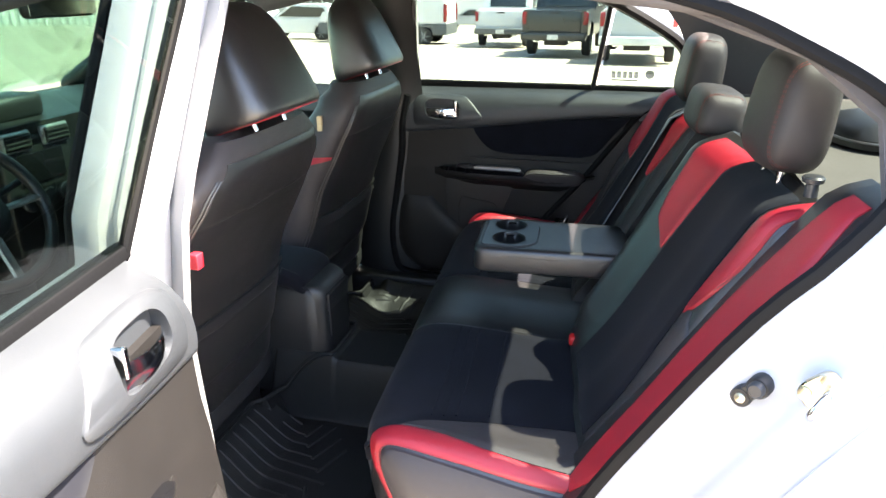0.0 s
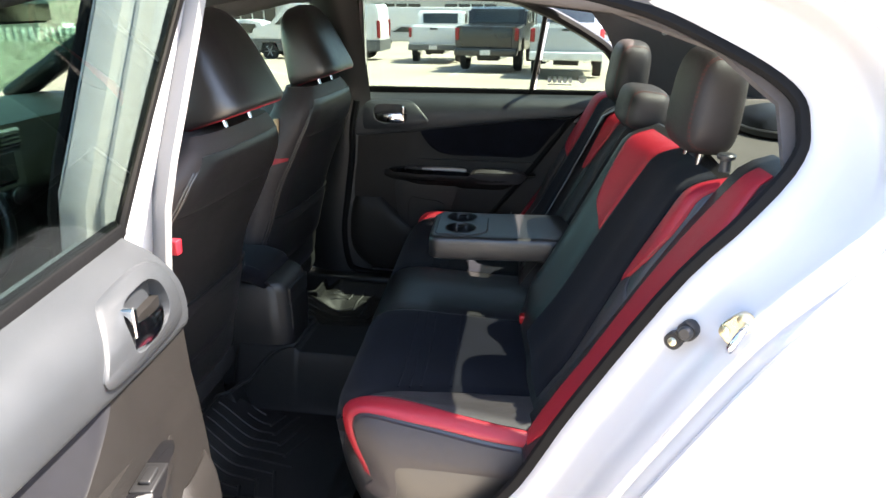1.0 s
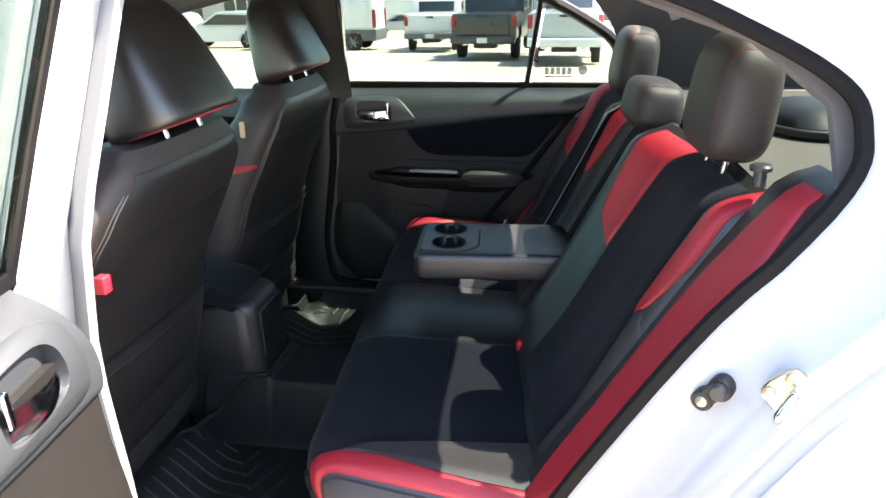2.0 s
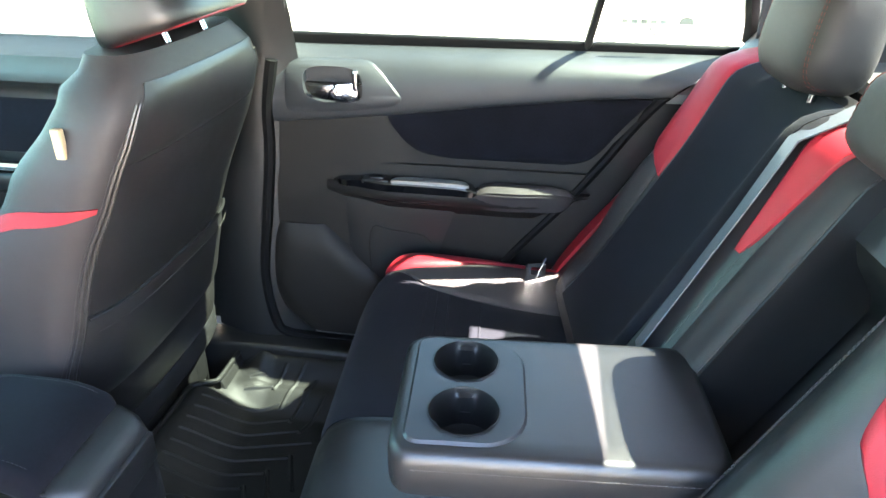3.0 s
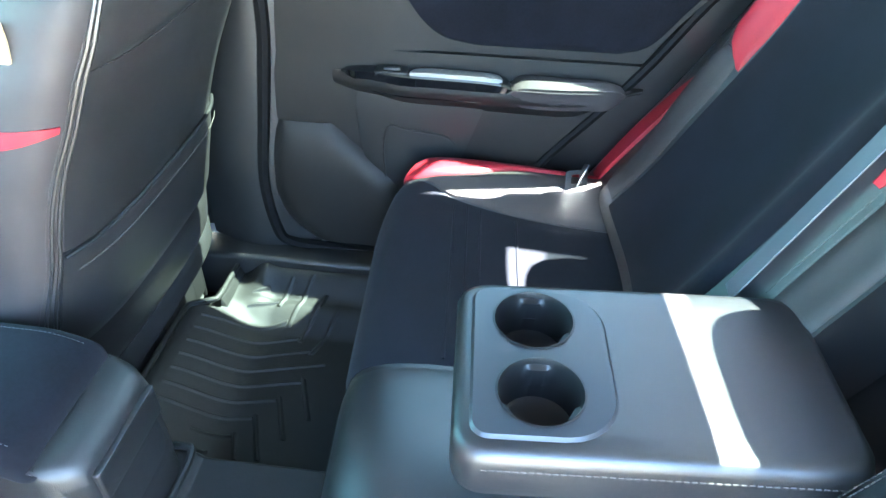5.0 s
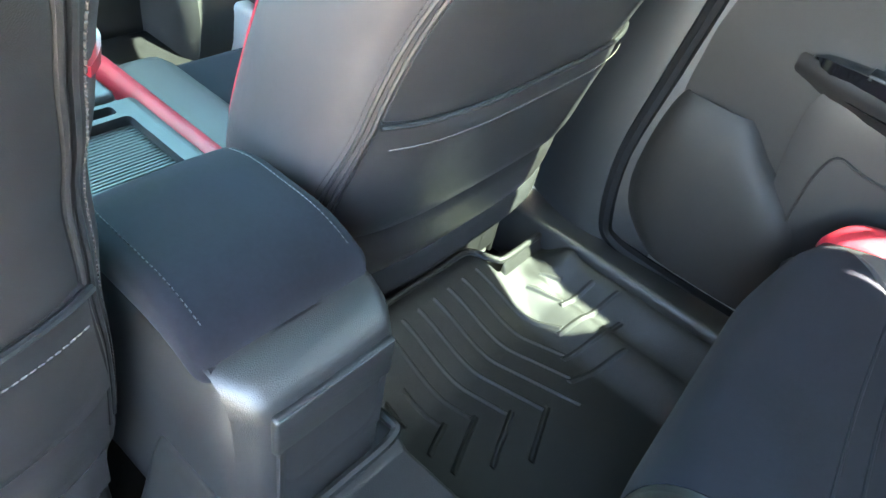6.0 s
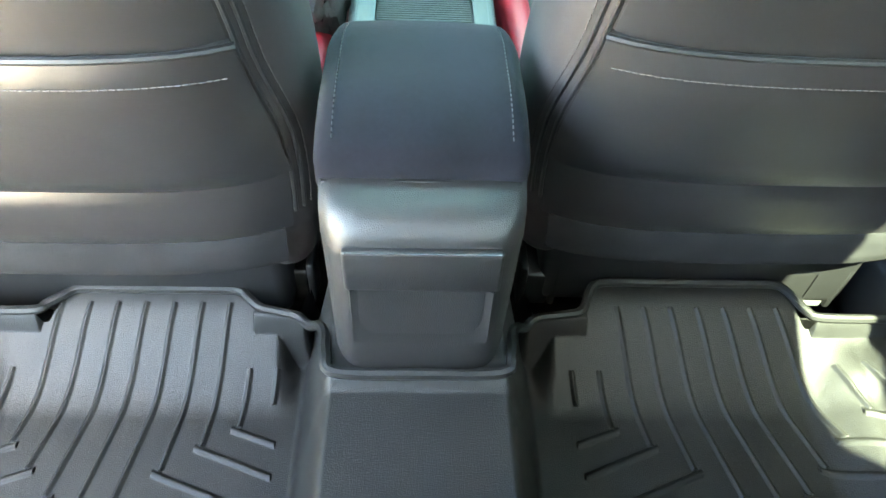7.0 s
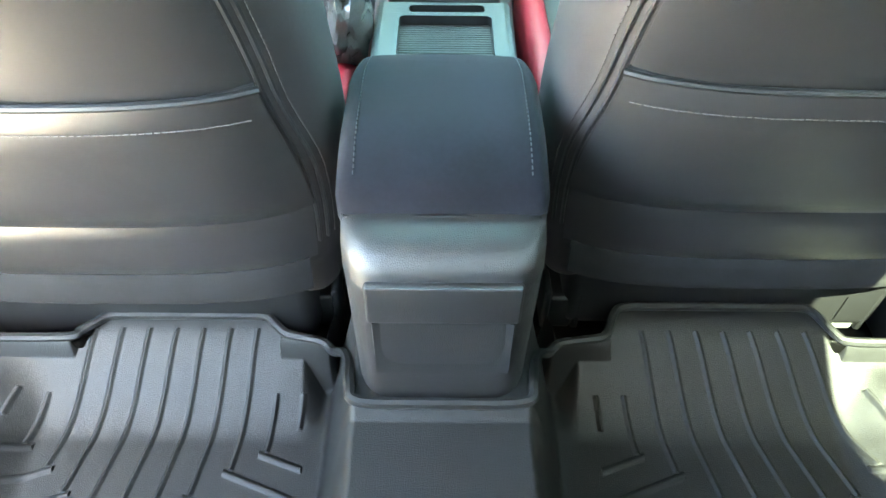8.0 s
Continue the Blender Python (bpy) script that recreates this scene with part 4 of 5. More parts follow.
# ---- front seats ----
def front_seat(cy, dx, label):
    seat = thing("front_seat", (dx - 0.35, cy, 0.2), label, "car seat", "front seats")

    def half(z):
        return table([(0.42, 0.268), (0.55, 0.276), (0.70, 0.276), (0.82, 0.298), (0.93, 0.306), (1.01, 0.282), (1.06, 0.240), (1.095, 0.18)], z)

    def inner_half(z):
        return table([(0.55, 0.276), (0.70, 0.272), (0.82, 0.264), (0.93, 0.252), (1.01, 0.236), (1.06, 0.212), (1.095, 0.17)], z)

    def rear(z):
        return dx + curve([(0.42, -0.150), (0.55, -0.132), (0.70, -0.095), (0.80, -0.066), (0.90, -0.024), (0.98, 0.008), (1.04, 0.022), (1.075, 0.018), (1.10, 0.004)], z) + (0.10 * max(0.0, z - 0.80) if cy < 0 else 0.0)

    def deep(z):
        return table([(0.42, 0.22), (0.62, 0.26), (0.78, 0.25), (0.92, 0.21), (1.05, 0.15), (1.10, 0.10)], z)

    def around(phi, z, out=0.0):
        """Skin of the backrest: phi is 0 at the rear's middle, 90 at the right side, 180 in front."""
        c, s = math.cos(radians(phi)), math.sin(radians(phi))
        h, d = (half(z) if s * cy > 0 else min(half(z), inner_half(z))) + out, deep(z) / 2 + out
        return Vector((rear(z) - deep(z) / 2 + d * math.copysign(abs(c) ** 0.55, c), cy + h * math.copysign(abs(s) ** 0.62, s), z))

    def shell(a, z, out=0.0):
        """Rear skin: a in -1..1 from edge to edge."""
        s = min(1.0, abs(a) ** (1 / 0.62))
        return around(math.copysign(math.degrees(math.asin(s)), a), z, out)
    rings = []
    for k in range(33):
        z = lerp(0.438, 1.10, k / 32)
        rings.append([around(360 * (j + 0.5) / 48, z) for j in range(48)])
    part("backrest", loft(rings), LEATHER2, seat, "grey-black leather backrest")
    q = Vector((1, 0, 0))
    # rear cover panels: shoulder, upper panel, map pocket, lower flap
    panel("back_panel", lambda a, z: shell(a, z, 0.001), ((-0.85, 0.70), (0.85, 0.70), (0.83, 0.955), (-0.83, 0.955)), LEATHER, seat, "black leather rear panel", n=26, m=14, out=q, puff=0.004)
    panel("shoulder_panel", lambda a, z: shell(a, z, 0.001), ((-0.83, 0.957), (0.83, 0.957), (0.80, 1.065), (-0.80, 1.065)), LEATHER, seat, "", n=26, m=12, out=q, puff=0.004)
    panel("map_pocket", lambda a, z: shell(a, z, 0.004), ((-0.905, 0.536), (0.905, 0.536), (0.85, 0.712), (-0.85, 0.712)), LEATHER, seat, "stretched leather map pocket", n=26, m=12, out=q, puff=0.010, edge=0.2)
    part("pocket_welt", tube([shell(lerp(-0.85, 0.85, k / 24), 0.710, 0.008) for k in range(25)], 0.0035, 8), DARKP, seat)
    part("pocket_stitch", stitches([shell(lerp(-0.80, 0.80, k / 24), 0.684, 0.0145) for k in range(25)], 0.006, 0.004, 0.0007), THREAD, seat)
    panel("lower_panel", lambda a, z: shell(a, z, 0.001), ((-0.905, 0.447), (0.905, 0.447), (0.905, 0.536), (-0.905, 0.536)), LEATHER, seat, "", n=26, m=8, out=q, puff=0.006, edge=0.3)
    panel("carpet_flap", lambda a, z: shell(a, 0.45, 0.002) + Vector(((0.45 - z) * -0.05, 0, z - 0.45)), ((-0.86, 0.394), (0.86, 0.394), (0.87, 0.449), (-0.87, 0.449)), FELT, seat, "dark felt flap below the seat back", n=20, m=6, out=q, puff=0.003)
    for s in (-1, 1):
        edge_at = lambda z: table([(0.47, 0.912), (0.57, 0.905), (0.72, 0.860), (0.95, 0.840), (1.05, 0.820)], z)
        for e in (0.006, 0.036):
            part("piping", tube([shell(s * (edge_at(lerp(0.47, 1.04, k / 20)) + e), lerp(0.47, 1.04, k / 20), 0.0005) for k in range(21)], 0.0026, 6), LEATHER, seat)
        part("side_seam", stitches([shell(s * (edge_at(lerp(0.47, 1.0, k / 20)) + 0.056), lerp(0.47, 1.0, k / 20), 0.002) for k in range(21)], 0.006, 0.004, 0.0008), THREAD, seat)
        # red flash on the side bolster
        def flash(u, v, s=s):
            return around(s * lerp(60, 128, u), 0.895 - 0.045 * u * u + lerp(-0.014, 0.016, v) * min(1, 0.25 + 1.2 * u), 0.002)
        part("red_flash", slab(flash, 14, 4, 0.006, out=Vector((0, s, 0))), RED, seat, "red leather flash on the bolster")
        part("red_piping", tube([around(s * 128, lerp(0.88, 0.56, k / 12), 0.001) for k in range(13)], 0.004, 6), RED, seat)
        # cushion bolster
        bm = box(dx - 0.66, dx - 0.20, cy + s * 0.20 - 0.058, cy + s * 0.20 + 0.058, 0.33, 0.535, 0.04, 4)
        part("cushion_bolster", bm, LEATHER2, seat)
        bm = box(dx - 0.66, dx - 0.26, cy + s * 0.256 - 0.018, cy + s * 0.256 + 0.018, 0.44, 0.552, 0.016, 3)
        part("red_bolster_band", bm, RED, seat)
    part("cushion", box(dx - 0.68, dx - 0.22, cy - 0.17, cy + 0.17, 0.36, 0.495, 0.035, 4), SUEDE, seat)
    part("seat_base", box(dx - 0.62, dx - 0.20, cy - 0.22, cy + 0.22, 0.245, 0.40, 0.02), DARKP, seat)
    hr = headrest("headrest", (dx - 0.012 + (0.03 if cy < 0 else 0.0), cy, 1.112), 0.142, 0.088, 0.225, radians(-18), seat, "black leather headrest", LEATHER, power=3.6, seam=None, taper=0.30, foot=12, slim=0.52)
    base, lean_in = Vector((dx - 0.012 + (0.03 if cy < 0 else 0.0), cy, 1.112)), Matrix.Rotation(radians(-18), 3, "Y")
    red = [base + lean_in @ p for p in squircle((0, 0, 0.004), (1, 0, 0), (0, 1, 0), 0.078, 0.124, 40, 3.6)]
    part("red_edge", tube(red + red[:1], 0.0026, 6), RED, hr, "thin red piping")
    for s in (-1, 1):
        p = Vector((dx - 0.016 + (0.03 if cy < 0 else 0.0), cy + s * 0.058, 1.095))
        part("post_guide", box(p.x - 0.022, p.x + 0.022, p.y - 0.016, p.y + 0.016, 1.075, 1.098, 0.006), DARKP, seat)
        # slide rail end on the floor, with its plastic end cover
        ry = cy + (0.180 if s * cy > 0 else 0.220) * s
        # sunlight put into the colour: outer passenger rail silver, shaded rails dark
        r = part("seat_rail", box(dx - 0.60, -0.205, ry - 0.018, ry + 0.018, 0.235, 0.300, 0.006), SILVER if s > 0 and cy > 0 else DARKP, seat, "steel seat rail coloured silver for the sun on it" if s > 0 and cy > 0 else "seat rail coloured dark, out of the sun")
        for k in (-1, 1):
            part("rail_cover", box(-0.245, -0.200, ry + k * 0.022 - 0.005, ry + k * 0.022 + 0.005, 0.240, 0.318, 0.004), DARKP, r, "black rail end cover")
    return seat


passenger = front_seat(0.385, 0.0, "black leather front passenger seat seen from behind")
driver = front_seat(-0.385, 0.03, "black leather driver seat with a red side tag")

# ---- centre console ----
console = thing("centre_console", (-0.2, 0, 0.2), "black centre console with suede armrest lid", "console")


def console_ring(x, z0, z1, w, slant=0.0):
    return [(x + slant * (z - z1), y, z) for y, z in ((-w - 0.01, z0), (-w, lerp(z0, z1, 0.5)), (-w, z1 - 0.02), (-w + 0.008, z1 - 0.006), (-w + 0.022, z1), (w - 0.022, z1), (w - 0.008, z1 - 0.006), (w, z1 - 0.02), (w, lerp(z0, z1, 0.5)), (w + 0.01, z0))]


part("console_body", loft([console_ring(x, 0.26, z1, w) for x, z1, w in ((-0.95, 0.60, 0.09), (-0.60, 0.56, 0.10), (-0.29, 0.575, 0.09), (-0.26, 0.592, 0.088), (-0.06, 0.594, 0.088), (-0.035, 0.586, 0.084), (-0.016, 0.560, 0.074))]), PLASTIC, console, "grained black console body")


def rear_face(u, v):
    z = table([(0.0, 0.375), (0.8, 0.565), (0.88, 0.587), (0.94, 0.599), (1.0, 0.604)], v)
    x = table([(0.0, 0.010), (0.35, 0.005), (0.8, 0.002), (0.88, -0.006), (0.94, -0.024), (1.0, -0.060)], v)
    w = lerp(0.084, 0.091, v)
    a = 2 * u - 1
    return (x - 0.030 * abs(a) ** 8, a * w, z)


part("rear_face", slab(rear_face, 28, 26, 0.012, out=Vector((1, 0, 0))), PLASTIC, console, "grained black rear face")
# pocket flap proud of the face, recess below
part("pocket_flap", box(-0.004, 0.0062, -0.069, 0.070, 0.523, 0.574, 0.004, 3), PLASTIC, console, "flap of the rear pocket")
part("pocket_recess", slab(lambda u, v: (lerp(0.0060, 0.0050, v) - 0.004 * (1 - (2 * u - 1) ** 8) * step(0.0, 0.6, v), lerp(-0.064, 0.065, u), lerp(0.445, 0.522, v)), 16, 12, 0.004, out=Vector((1, 0, 0))), PLASTIC, console)
part("flap_edge", tube([(0.0055, -0.066, 0.573), (0.0055, 0.067, 0.573)], 0.0014, 6), SMOOTH, console)


def lid(x, y, z):
    a, b = max(0.0, (x + 0.14) / 0.085), max(0.0, (-0.20 - x) / 0.07)
    return (x, y * (1 - 0.10 * b * b), z - 0.026 * a * a - 0.012 * b * b - 0.004 * (y / 0.09) ** 2)


bm = box(-0.268, -0.055, -0.096, 0.094, 0.598, 0.648, 0.016, 4)
bmesh.ops.subdivide_edges(bm, edges=[e for e in bm.edges if e.calc_length() > 0.05], cuts=8, use_grid_fill=True)
for v in bm.verts:
    v.co = Vector(lid(*v.co))
part("armrest_lid", bm, SUEDE, console, "dark suede armrest lid")
part("lid_gap", tube([(-0.0545, -0.088, 0.5985), (-0.0530, 0.0, 0.6015), (-0.0545, 0.086, 0.5985)], 0.0028, 6), DARKP, console)
for s in (-1, 1):
    part("lid_stitch", stitches([Vector(lid(x, s * 0.078 - 0.001, 0.6486)) for x in [lerp(-0.25, -0.075, k / 12) for k in range(13)]], 0.006, 0.0035, 0.0006), SMOOTH, console)
part("top_plate", plate(round_rect(-0.462, -0.262, -0.086, 0.086, 0.008), [round_rect(-0.425, -0.268, -0.056, 0.060, 0.008), round_rect(-0.452, -0.434, -0.044, 0.052, 0.005)], 0.574, 0.592, 0.003, round_rect(-0.459, -0.265, -0.083, 0.083, 0.007)), PLASTIC, console, "satin console top plate")
tray = bmesh.new()
sheet(tray, [[(x, -0.057, z), (x, 0.061, z)] for k in range(30) for x, z in ((-0.426 + 0.0053 * k, 0.5790), (-0.4235 + 0.0053 * k, 0.5790), (-0.4230 + 0.0053 * k, 0.5802), (-0.4212 + 0.0053 * k, 0.5802))])
part("tray", tray, PLASTIC, console, "ribbed console tray")
part("slot", box(-0.455, -0.431, -0.047, 0.055, 0.560, 0.576, 0.002), DARKP, console, "black slot in the console")
sh = part("shifter_panel", box(-0.64, -0.48, -0.075, 0.075, 0.565, 0.590, 0.008), SMOOTH, console)
part("shift_gate", box(-0.56, -0.50, -0.045, 0.045, 0.588, 0.596, 0.004), CHROME, sh, "chrome shifter bezel")
part("shift_lever", loft([squircle((-0.56, 0, z), (1, 0, 0), (0, 1, 0), r, r * 1.1, 18, 2.5) for z, r in ((0.59, 0.03), (0.62, 0.018), (0.66, 0.014), (0.675, 0.026), (0.71, 0.028), (0.725, 0.015))]), LEATHER, sh)

# ---- floor mat over the tunnel ----
mat_thing = thing("floor_mat", (0.06, 0, 0.2), "moulded black rubber rear floor mat with ribs", "floor mat")


def mat_height(x, y):
    a = abs(y)
    hump = 1 - step(0.088, 0.150, a)
    z = 0.22 + 0.168 * hump * step(-0.20, -0.15, x) + 0.012 * hump * (1 - step(0.012, 0.03, x))
    wall = step(0.15, 0.18, a)
    front = 1 - step(-0.185, -0.03, x)
    z += 0.080 * front * wall
    # raised blocks by the inner and outer rails, notched in front of them
    shift, outer, lip = (0.012, 0.510, -0.194) if y > 0 else (0.0, 0.462, -0.174)
    blk = step(0.134, 0.146, a) * (1 - step(0.206 + shift, 0.218 + shift, a)) * (1 - step(-0.138, -0.102, x))
    z = max(z, 0.22 + 0.080 * blk)
    blk = step(outer, outer + 0.014, a) * (1 - step(-0.138, -0.102, x))
    z = max(z, 0.22 + 0.080 * blk)
    if x < table([(0.140, -0.20), (0.150, -0.136), (0.198 + shift, -0.138), (0.224 + shift, lip), (outer - 0.020, lip), (outer + 0.006, -0.134)], a) and a > 0.140:
        z = 0.226
    z += (0.040 * step(0.500, 0.570, a) + 0.045 * step(0.572, 0.632, a)) * step(-0.135, -0.060, x)
    z += 0.03 * step(0.22, 0.28, x) * (1 - hump)
    if 0.160 < a < 0.62 and x < 0.28:
        rib = 0.0
        first, gap, fan, spread = (0.262, 0.0358, 0.180, 0.030) if y > 0 else (0.240, 0.0350, 0.110, 0.017)
        line = lambda k, q: first + gap * k + (fan + spread * k) * (q + 0.155)
        for k in range(7):
            xe = (0.004, 0.036, 0.069, 0.105, 0.065, 0.032, 0.000)[k]
            ae = line(k, xe)
            if -0.157 < x < xe:
                rib = max(rib, 1 - abs(a - line(k, x)) / 0.0044)
            reach = a - ae if k > 3 else ae - a
            if k != 3 and -0.009 < reach < 0.088:
                rib = max(rib, 1.3 * (1 - abs(x - xe - 0.006 - 0.38 * reach - 0.6 * max(0, reach - 0.05) ** 2) / 0.0056))
        for k, x1, turn_in in ((-1, -0.020, 1), (-1.95, -0.050, 0), (7.1, -0.028, -1), (8.0, -0.052, 0)):
            if -0.088 < x < x1:
                rib = max(rib, 1 - abs(a - line(k, x)) / 0.0044)
            reach = (line(k, x1) - a) * turn_in
            if turn_in and -0.009 < reach < 0.047:
                rib = max(rib, 1.3 * (1 - abs(x - x1 - 0.006 - 0.36 * reach) / 0.0056))
        rib = min(1.0, max(0.0, rib))
        z += 0.0034 * rib * rib * (3 - 2 * rib)
    return z


NX, NY = 330, 1080
rows = []
for i in range(NX + 1):
    x = lerp(-0.192, 0.300, i / NX)
    rows.append([(x, y, mat_height(x, y)) for y in [lerp(-0.630, 0.630, j / NY) for j in range(NY + 1)]])
bm = bmesh.new()
vs = sheet(bm, rows)
for line in (vs[0], vs[-1], [r[0] for r in vs], [r[-1] for r in vs]):
    low = [bm.verts.new(v.co - Vector((0, 0, 0.006))) for v in line]
    for j in range(len(line) - 1):
        bm.faces.new((line[j], line[j + 1], low[j + 1], low[j]))
part("mat", bm, RUBBER, mat_thing)
# bright rolled rim along the front edge, over the blocks and up the tunnel
for s in (-1, 1):
    shift, outer, lip = (0.012, 0.510, -0.191) if s > 0 else (0.0, 0.462, -0.171)
    run = [(0.016, 0.0, 0.4035), (0.014, 0.084, 0.4035), (-0.005, 0.096, 0.404), (-0.045, 0.102, 0.385), (-0.085, 0.116, 0.345), (-0.112, 0.134, 0.308), (-0.130, 0.150, 0.302), (-0.137, 0.176 + shift, 0.302), (-0.144, 0.200 + shift, 0.302), (lip + 0.013, 0.216 + shift, 0.303), (lip + 0.001, 0.234 + shift, 0.303), (lip, 0.30, 0.303), (lip, outer - 0.08, 0.303), (lip + 0.001, outer - 0.030, 0.303), (lip + 0.013, outer - 0.014, 0.303), (-0.146, outer + 0.002, 0.302), (-0.136, outer + 0.020, 0.302), (-0.135, 0.628, 0.302)]
    part("mat_rim", tube(smooth_path([(x, s * y, z) for x, y, z in run], 5), 0.0062, 8), RUBBER, mat_thing, "rolled rubber rim")


# ---- striker and bump stop on the jamb ----
stop = thing("bump_stop", (0.93, -0.765, 0.86), "black rubber bump stop screwed to the door jamb", "bump stop")
bm = bmesh.new()
out_n = Vector((-0.45, -0.85, 0.1)).normalized()
ta = Vector((0.62, -0.25, 0.74)); ta = (ta - out_n * ta.dot(out_n)).normalized()
tb = out_n.cross(ta)
c0 = Vector((0.930, -0.765, 0.862)) + out_n * 0.004
part("base", loft([squircle(c0 + out_n * h, ta, tb, 0.026 * k, 0.011 * k, 24, 3) for h, k in ((-0.01, 1), (0.008, 1), (0.012, 0.85))]), DARKP, stop)
for e, r in ((0.014, 0.015), (-0.014, 0.0135)):
    part("lobe", loft([squircle(c0 + ta * e + out_n * h, ta, tb, r * k, r * k, 24, 2.2) for h, k in ((-0.01, 1), (0.010, 1), (0.013, 0.85))]), DARKP, stop)
part("buffer", loft([squircle(c0 + ta * 0.014 + out_n * h, ta, tb, r, r, 20, 2) for h, r in ((0.008, 0.011), (0.020, 0.011), (0.024, 0.008))]), SMOOTH, stop, "round rubber buffer")
part("screw", loft([squircle(c0 - ta * 0.014 + out_n * h, ta, tb, r, r, 14, 2) for h, r in ((0.008, 0.007), (0.014, 0.007), (0.016, 0.004))]), ZINC, stop, "zinc screw head")
strk = thing("door_striker", (1.0, -0.80, 0.9), "zinc-plated steel door striker on the jamb", "door striker")
c1 = Vector((1.004, -0.804, 0.897)) + out_n * 0.016
part("striker_plate", loft([squircle(c1 + out_n * h, ta, tb, 0.026 * k, 0.023 * k, 24, 3.5) for h, k in ((-0.01, 1), (0.003, 1), (0.005, 0.92))]), ZINC, strk)
part("striker_loop", tube(smooth_path([c1 - ta * 0.016 - tb * 0.012, c1 - ta * 0.018 - tb * 0.012 + out_n * 0.03, c1 - ta * 0.005 - tb * 0.006 + out_n * 0.042, c1 + ta * 0.012 + out_n * 0.03, c1 + ta * 0.014], 5), 0.0055, 10), CHROME, strk, "bright steel striker loop")
for s in (-1, 1):
    part("bolt", loft([squircle(c1 + tb * 0.012 + ta * 0.016 * s + out_n * h, ta, tb, r, r, 14, 2) for h, r in ((0.003, 0.008), (0.008, 0.008), (0.009, 0.004))]), ZINC, strk)


# ---- front doors, closed ----
def make_front_door(side, label):
    d = thing("front_door", (-1.2, side * 0.85, 0.33), label, "car door")
    inward = Vector((0, -side, 0))
    part("door_shell", slab(lambda u, v: (lerp(lerp(-1.18, -1.10, v), lerp(-0.10, -0.045, v), u), side * (0.862 - 0.03 * abs(v - 0.55) - 0.05 * step(0.9, 1, v)), lerp(0.335, 1.015, v)), 14, 14, 0.06, out=-inward), PAINT, d, "pearl white painted door shell")
    def y_at(z):
        return table([(0.34, 0.72), (0.60, 0.70), (0.80, 0.70), (0.90, 0.715), (0.93, 0.69), (0.98, 0.70), (1.015, 0.77)], z)
    part("upper_trim", slab(lambda u, v: (lerp(-1.12, -0.11, u), side * y_at(lerp(0.885, 1.015, v)), lerp(0.885, 1.015, v)), 10, 12, 0.02, out=inward), PLASTIC, d)
    part("door_insert", slab(lambda u, v: (lerp(-1.12, -0.11, u), side * (y_at(lerp(0.76, 0.885, v)) + 0.002), lerp(0.76, 0.885, v)), 8, 6, 0.015, out=inward), SUEDE, d)
    part("lower_trim", slab(lambda u, v: (lerp(-1.12, -0.12, u), side * y_at(lerp(0.34, 0.76, v)), lerp(0.34, 0.76, v)), 8, 10, 0.02, out=inward), PLASTIC, d)
    part("armrest", box(-0.80, -0.28, *sorted((side * 0.63, side * 0.71)), 0.68, 0.735, 0.018), PLASTIC, d)
    part("switch_bezel", box(-0.78, -0.48, *sorted((side * 0.635, side * 0.69)), 0.733, 0.742, 0.003), PIANO, d, "gloss black switch bezel")
    part("trim_strip", box(-0.74, -0.52, *sorted((side * 0.64, side * 0.66)), 0.741, 0.747, 0.002), SILVER, d)
    part("door_handle", box(-0.84, -0.74, *sorted((side * 0.675, side * 0.69)), 0.795, 0.815, 0.005), CHROME, d, "chrome inner door handle")
    part("handle_cup", box(-0.86, -0.72, *sorted((side * 0.690, side * 0.70)), 0.78, 0.845, 0.01), DARKP, d)
    gl = lambda x, z: (x, side * (0.764 - 0.42 * max(0, z - 1.03)), z)
    def pane(u, v):
        x = lerp(lerp(-1.02, -0.42, v) if u == 0 else -1.02, -0.11, u)
        xb, xt = lerp(-1.05, -0.09, u), lerp(-0.50, -0.07, u)
        return gl(lerp(xb, xt, v), lerp(1.005, 1.355, v))
    g = part("window_glass", slab(pane, 8, 8, 0.004), GLASS, d, "green-tinted window glass")
    fr = smooth_path([gl(-1.10, 1.0), gl(-0.80, 1.19), gl(-0.52, 1.345), gl(-0.3, 1.372), gl(-0.085, 1.370), gl(-0.105, 1.2), gl(-0.12, 1.0)], 4)
    part("window_frame", tube(fr, 0.018, 8), DARKP, d)
    m = part("wing_mirror", box(-0.95, -0.80, *sorted((side * 0.86, side * 1.05)), 0.99, 1.12, 0.04, 4), PAINT, d, "white wing mirror housing")
    part("mirror_glass", box(-0.802, -0.798, *sorted((side * 0.88, side * 1.03)), 1.005, 1.105, 0.0), CHROME, m)
    return d


make_front_door(1, "closed front passenger door with dark trim")
driver_door = make_front_door(-1, "front driver door standing wide open, white outside")
driver_door.matrix_world = Matrix.Translation((-1.16, -0.90, 0.33)) @ Matrix.Rotation(radians(-68), 4, "Z") @ Matrix.Translation((-0.04, 0.05, 0))

# ---- dashboard ----
dash = thing("dashboard", (-1.1, 0, 0.6), "dark dashboard with round vents and touch screen", "dashboard")
part("dash_top", slab(lambda u, v: (lerp(-1.42, -0.93, u), lerp(-0.72, 0.72, v), 0.985 + 0.02 * math.sin(math.pi * u) + 0.05 * math.exp(-((lerp(-0.72, 0.72, v) + 0.38) / 0.2) ** 2) * math.sin(math.pi * u)), 10, 24, 0.02, out=up), PLASTIC, dash)
part("dash_face", slab(lambda u, v: (lerp(-0.93, -0.98, u) - 0.12 * step(0.5, 1, u), lerp(-0.72, 0.72, v), lerp(0.985, 0.60, u)), 12, 16, 0.02, out=Vector((1, 0, 0))), DARKP, dash)
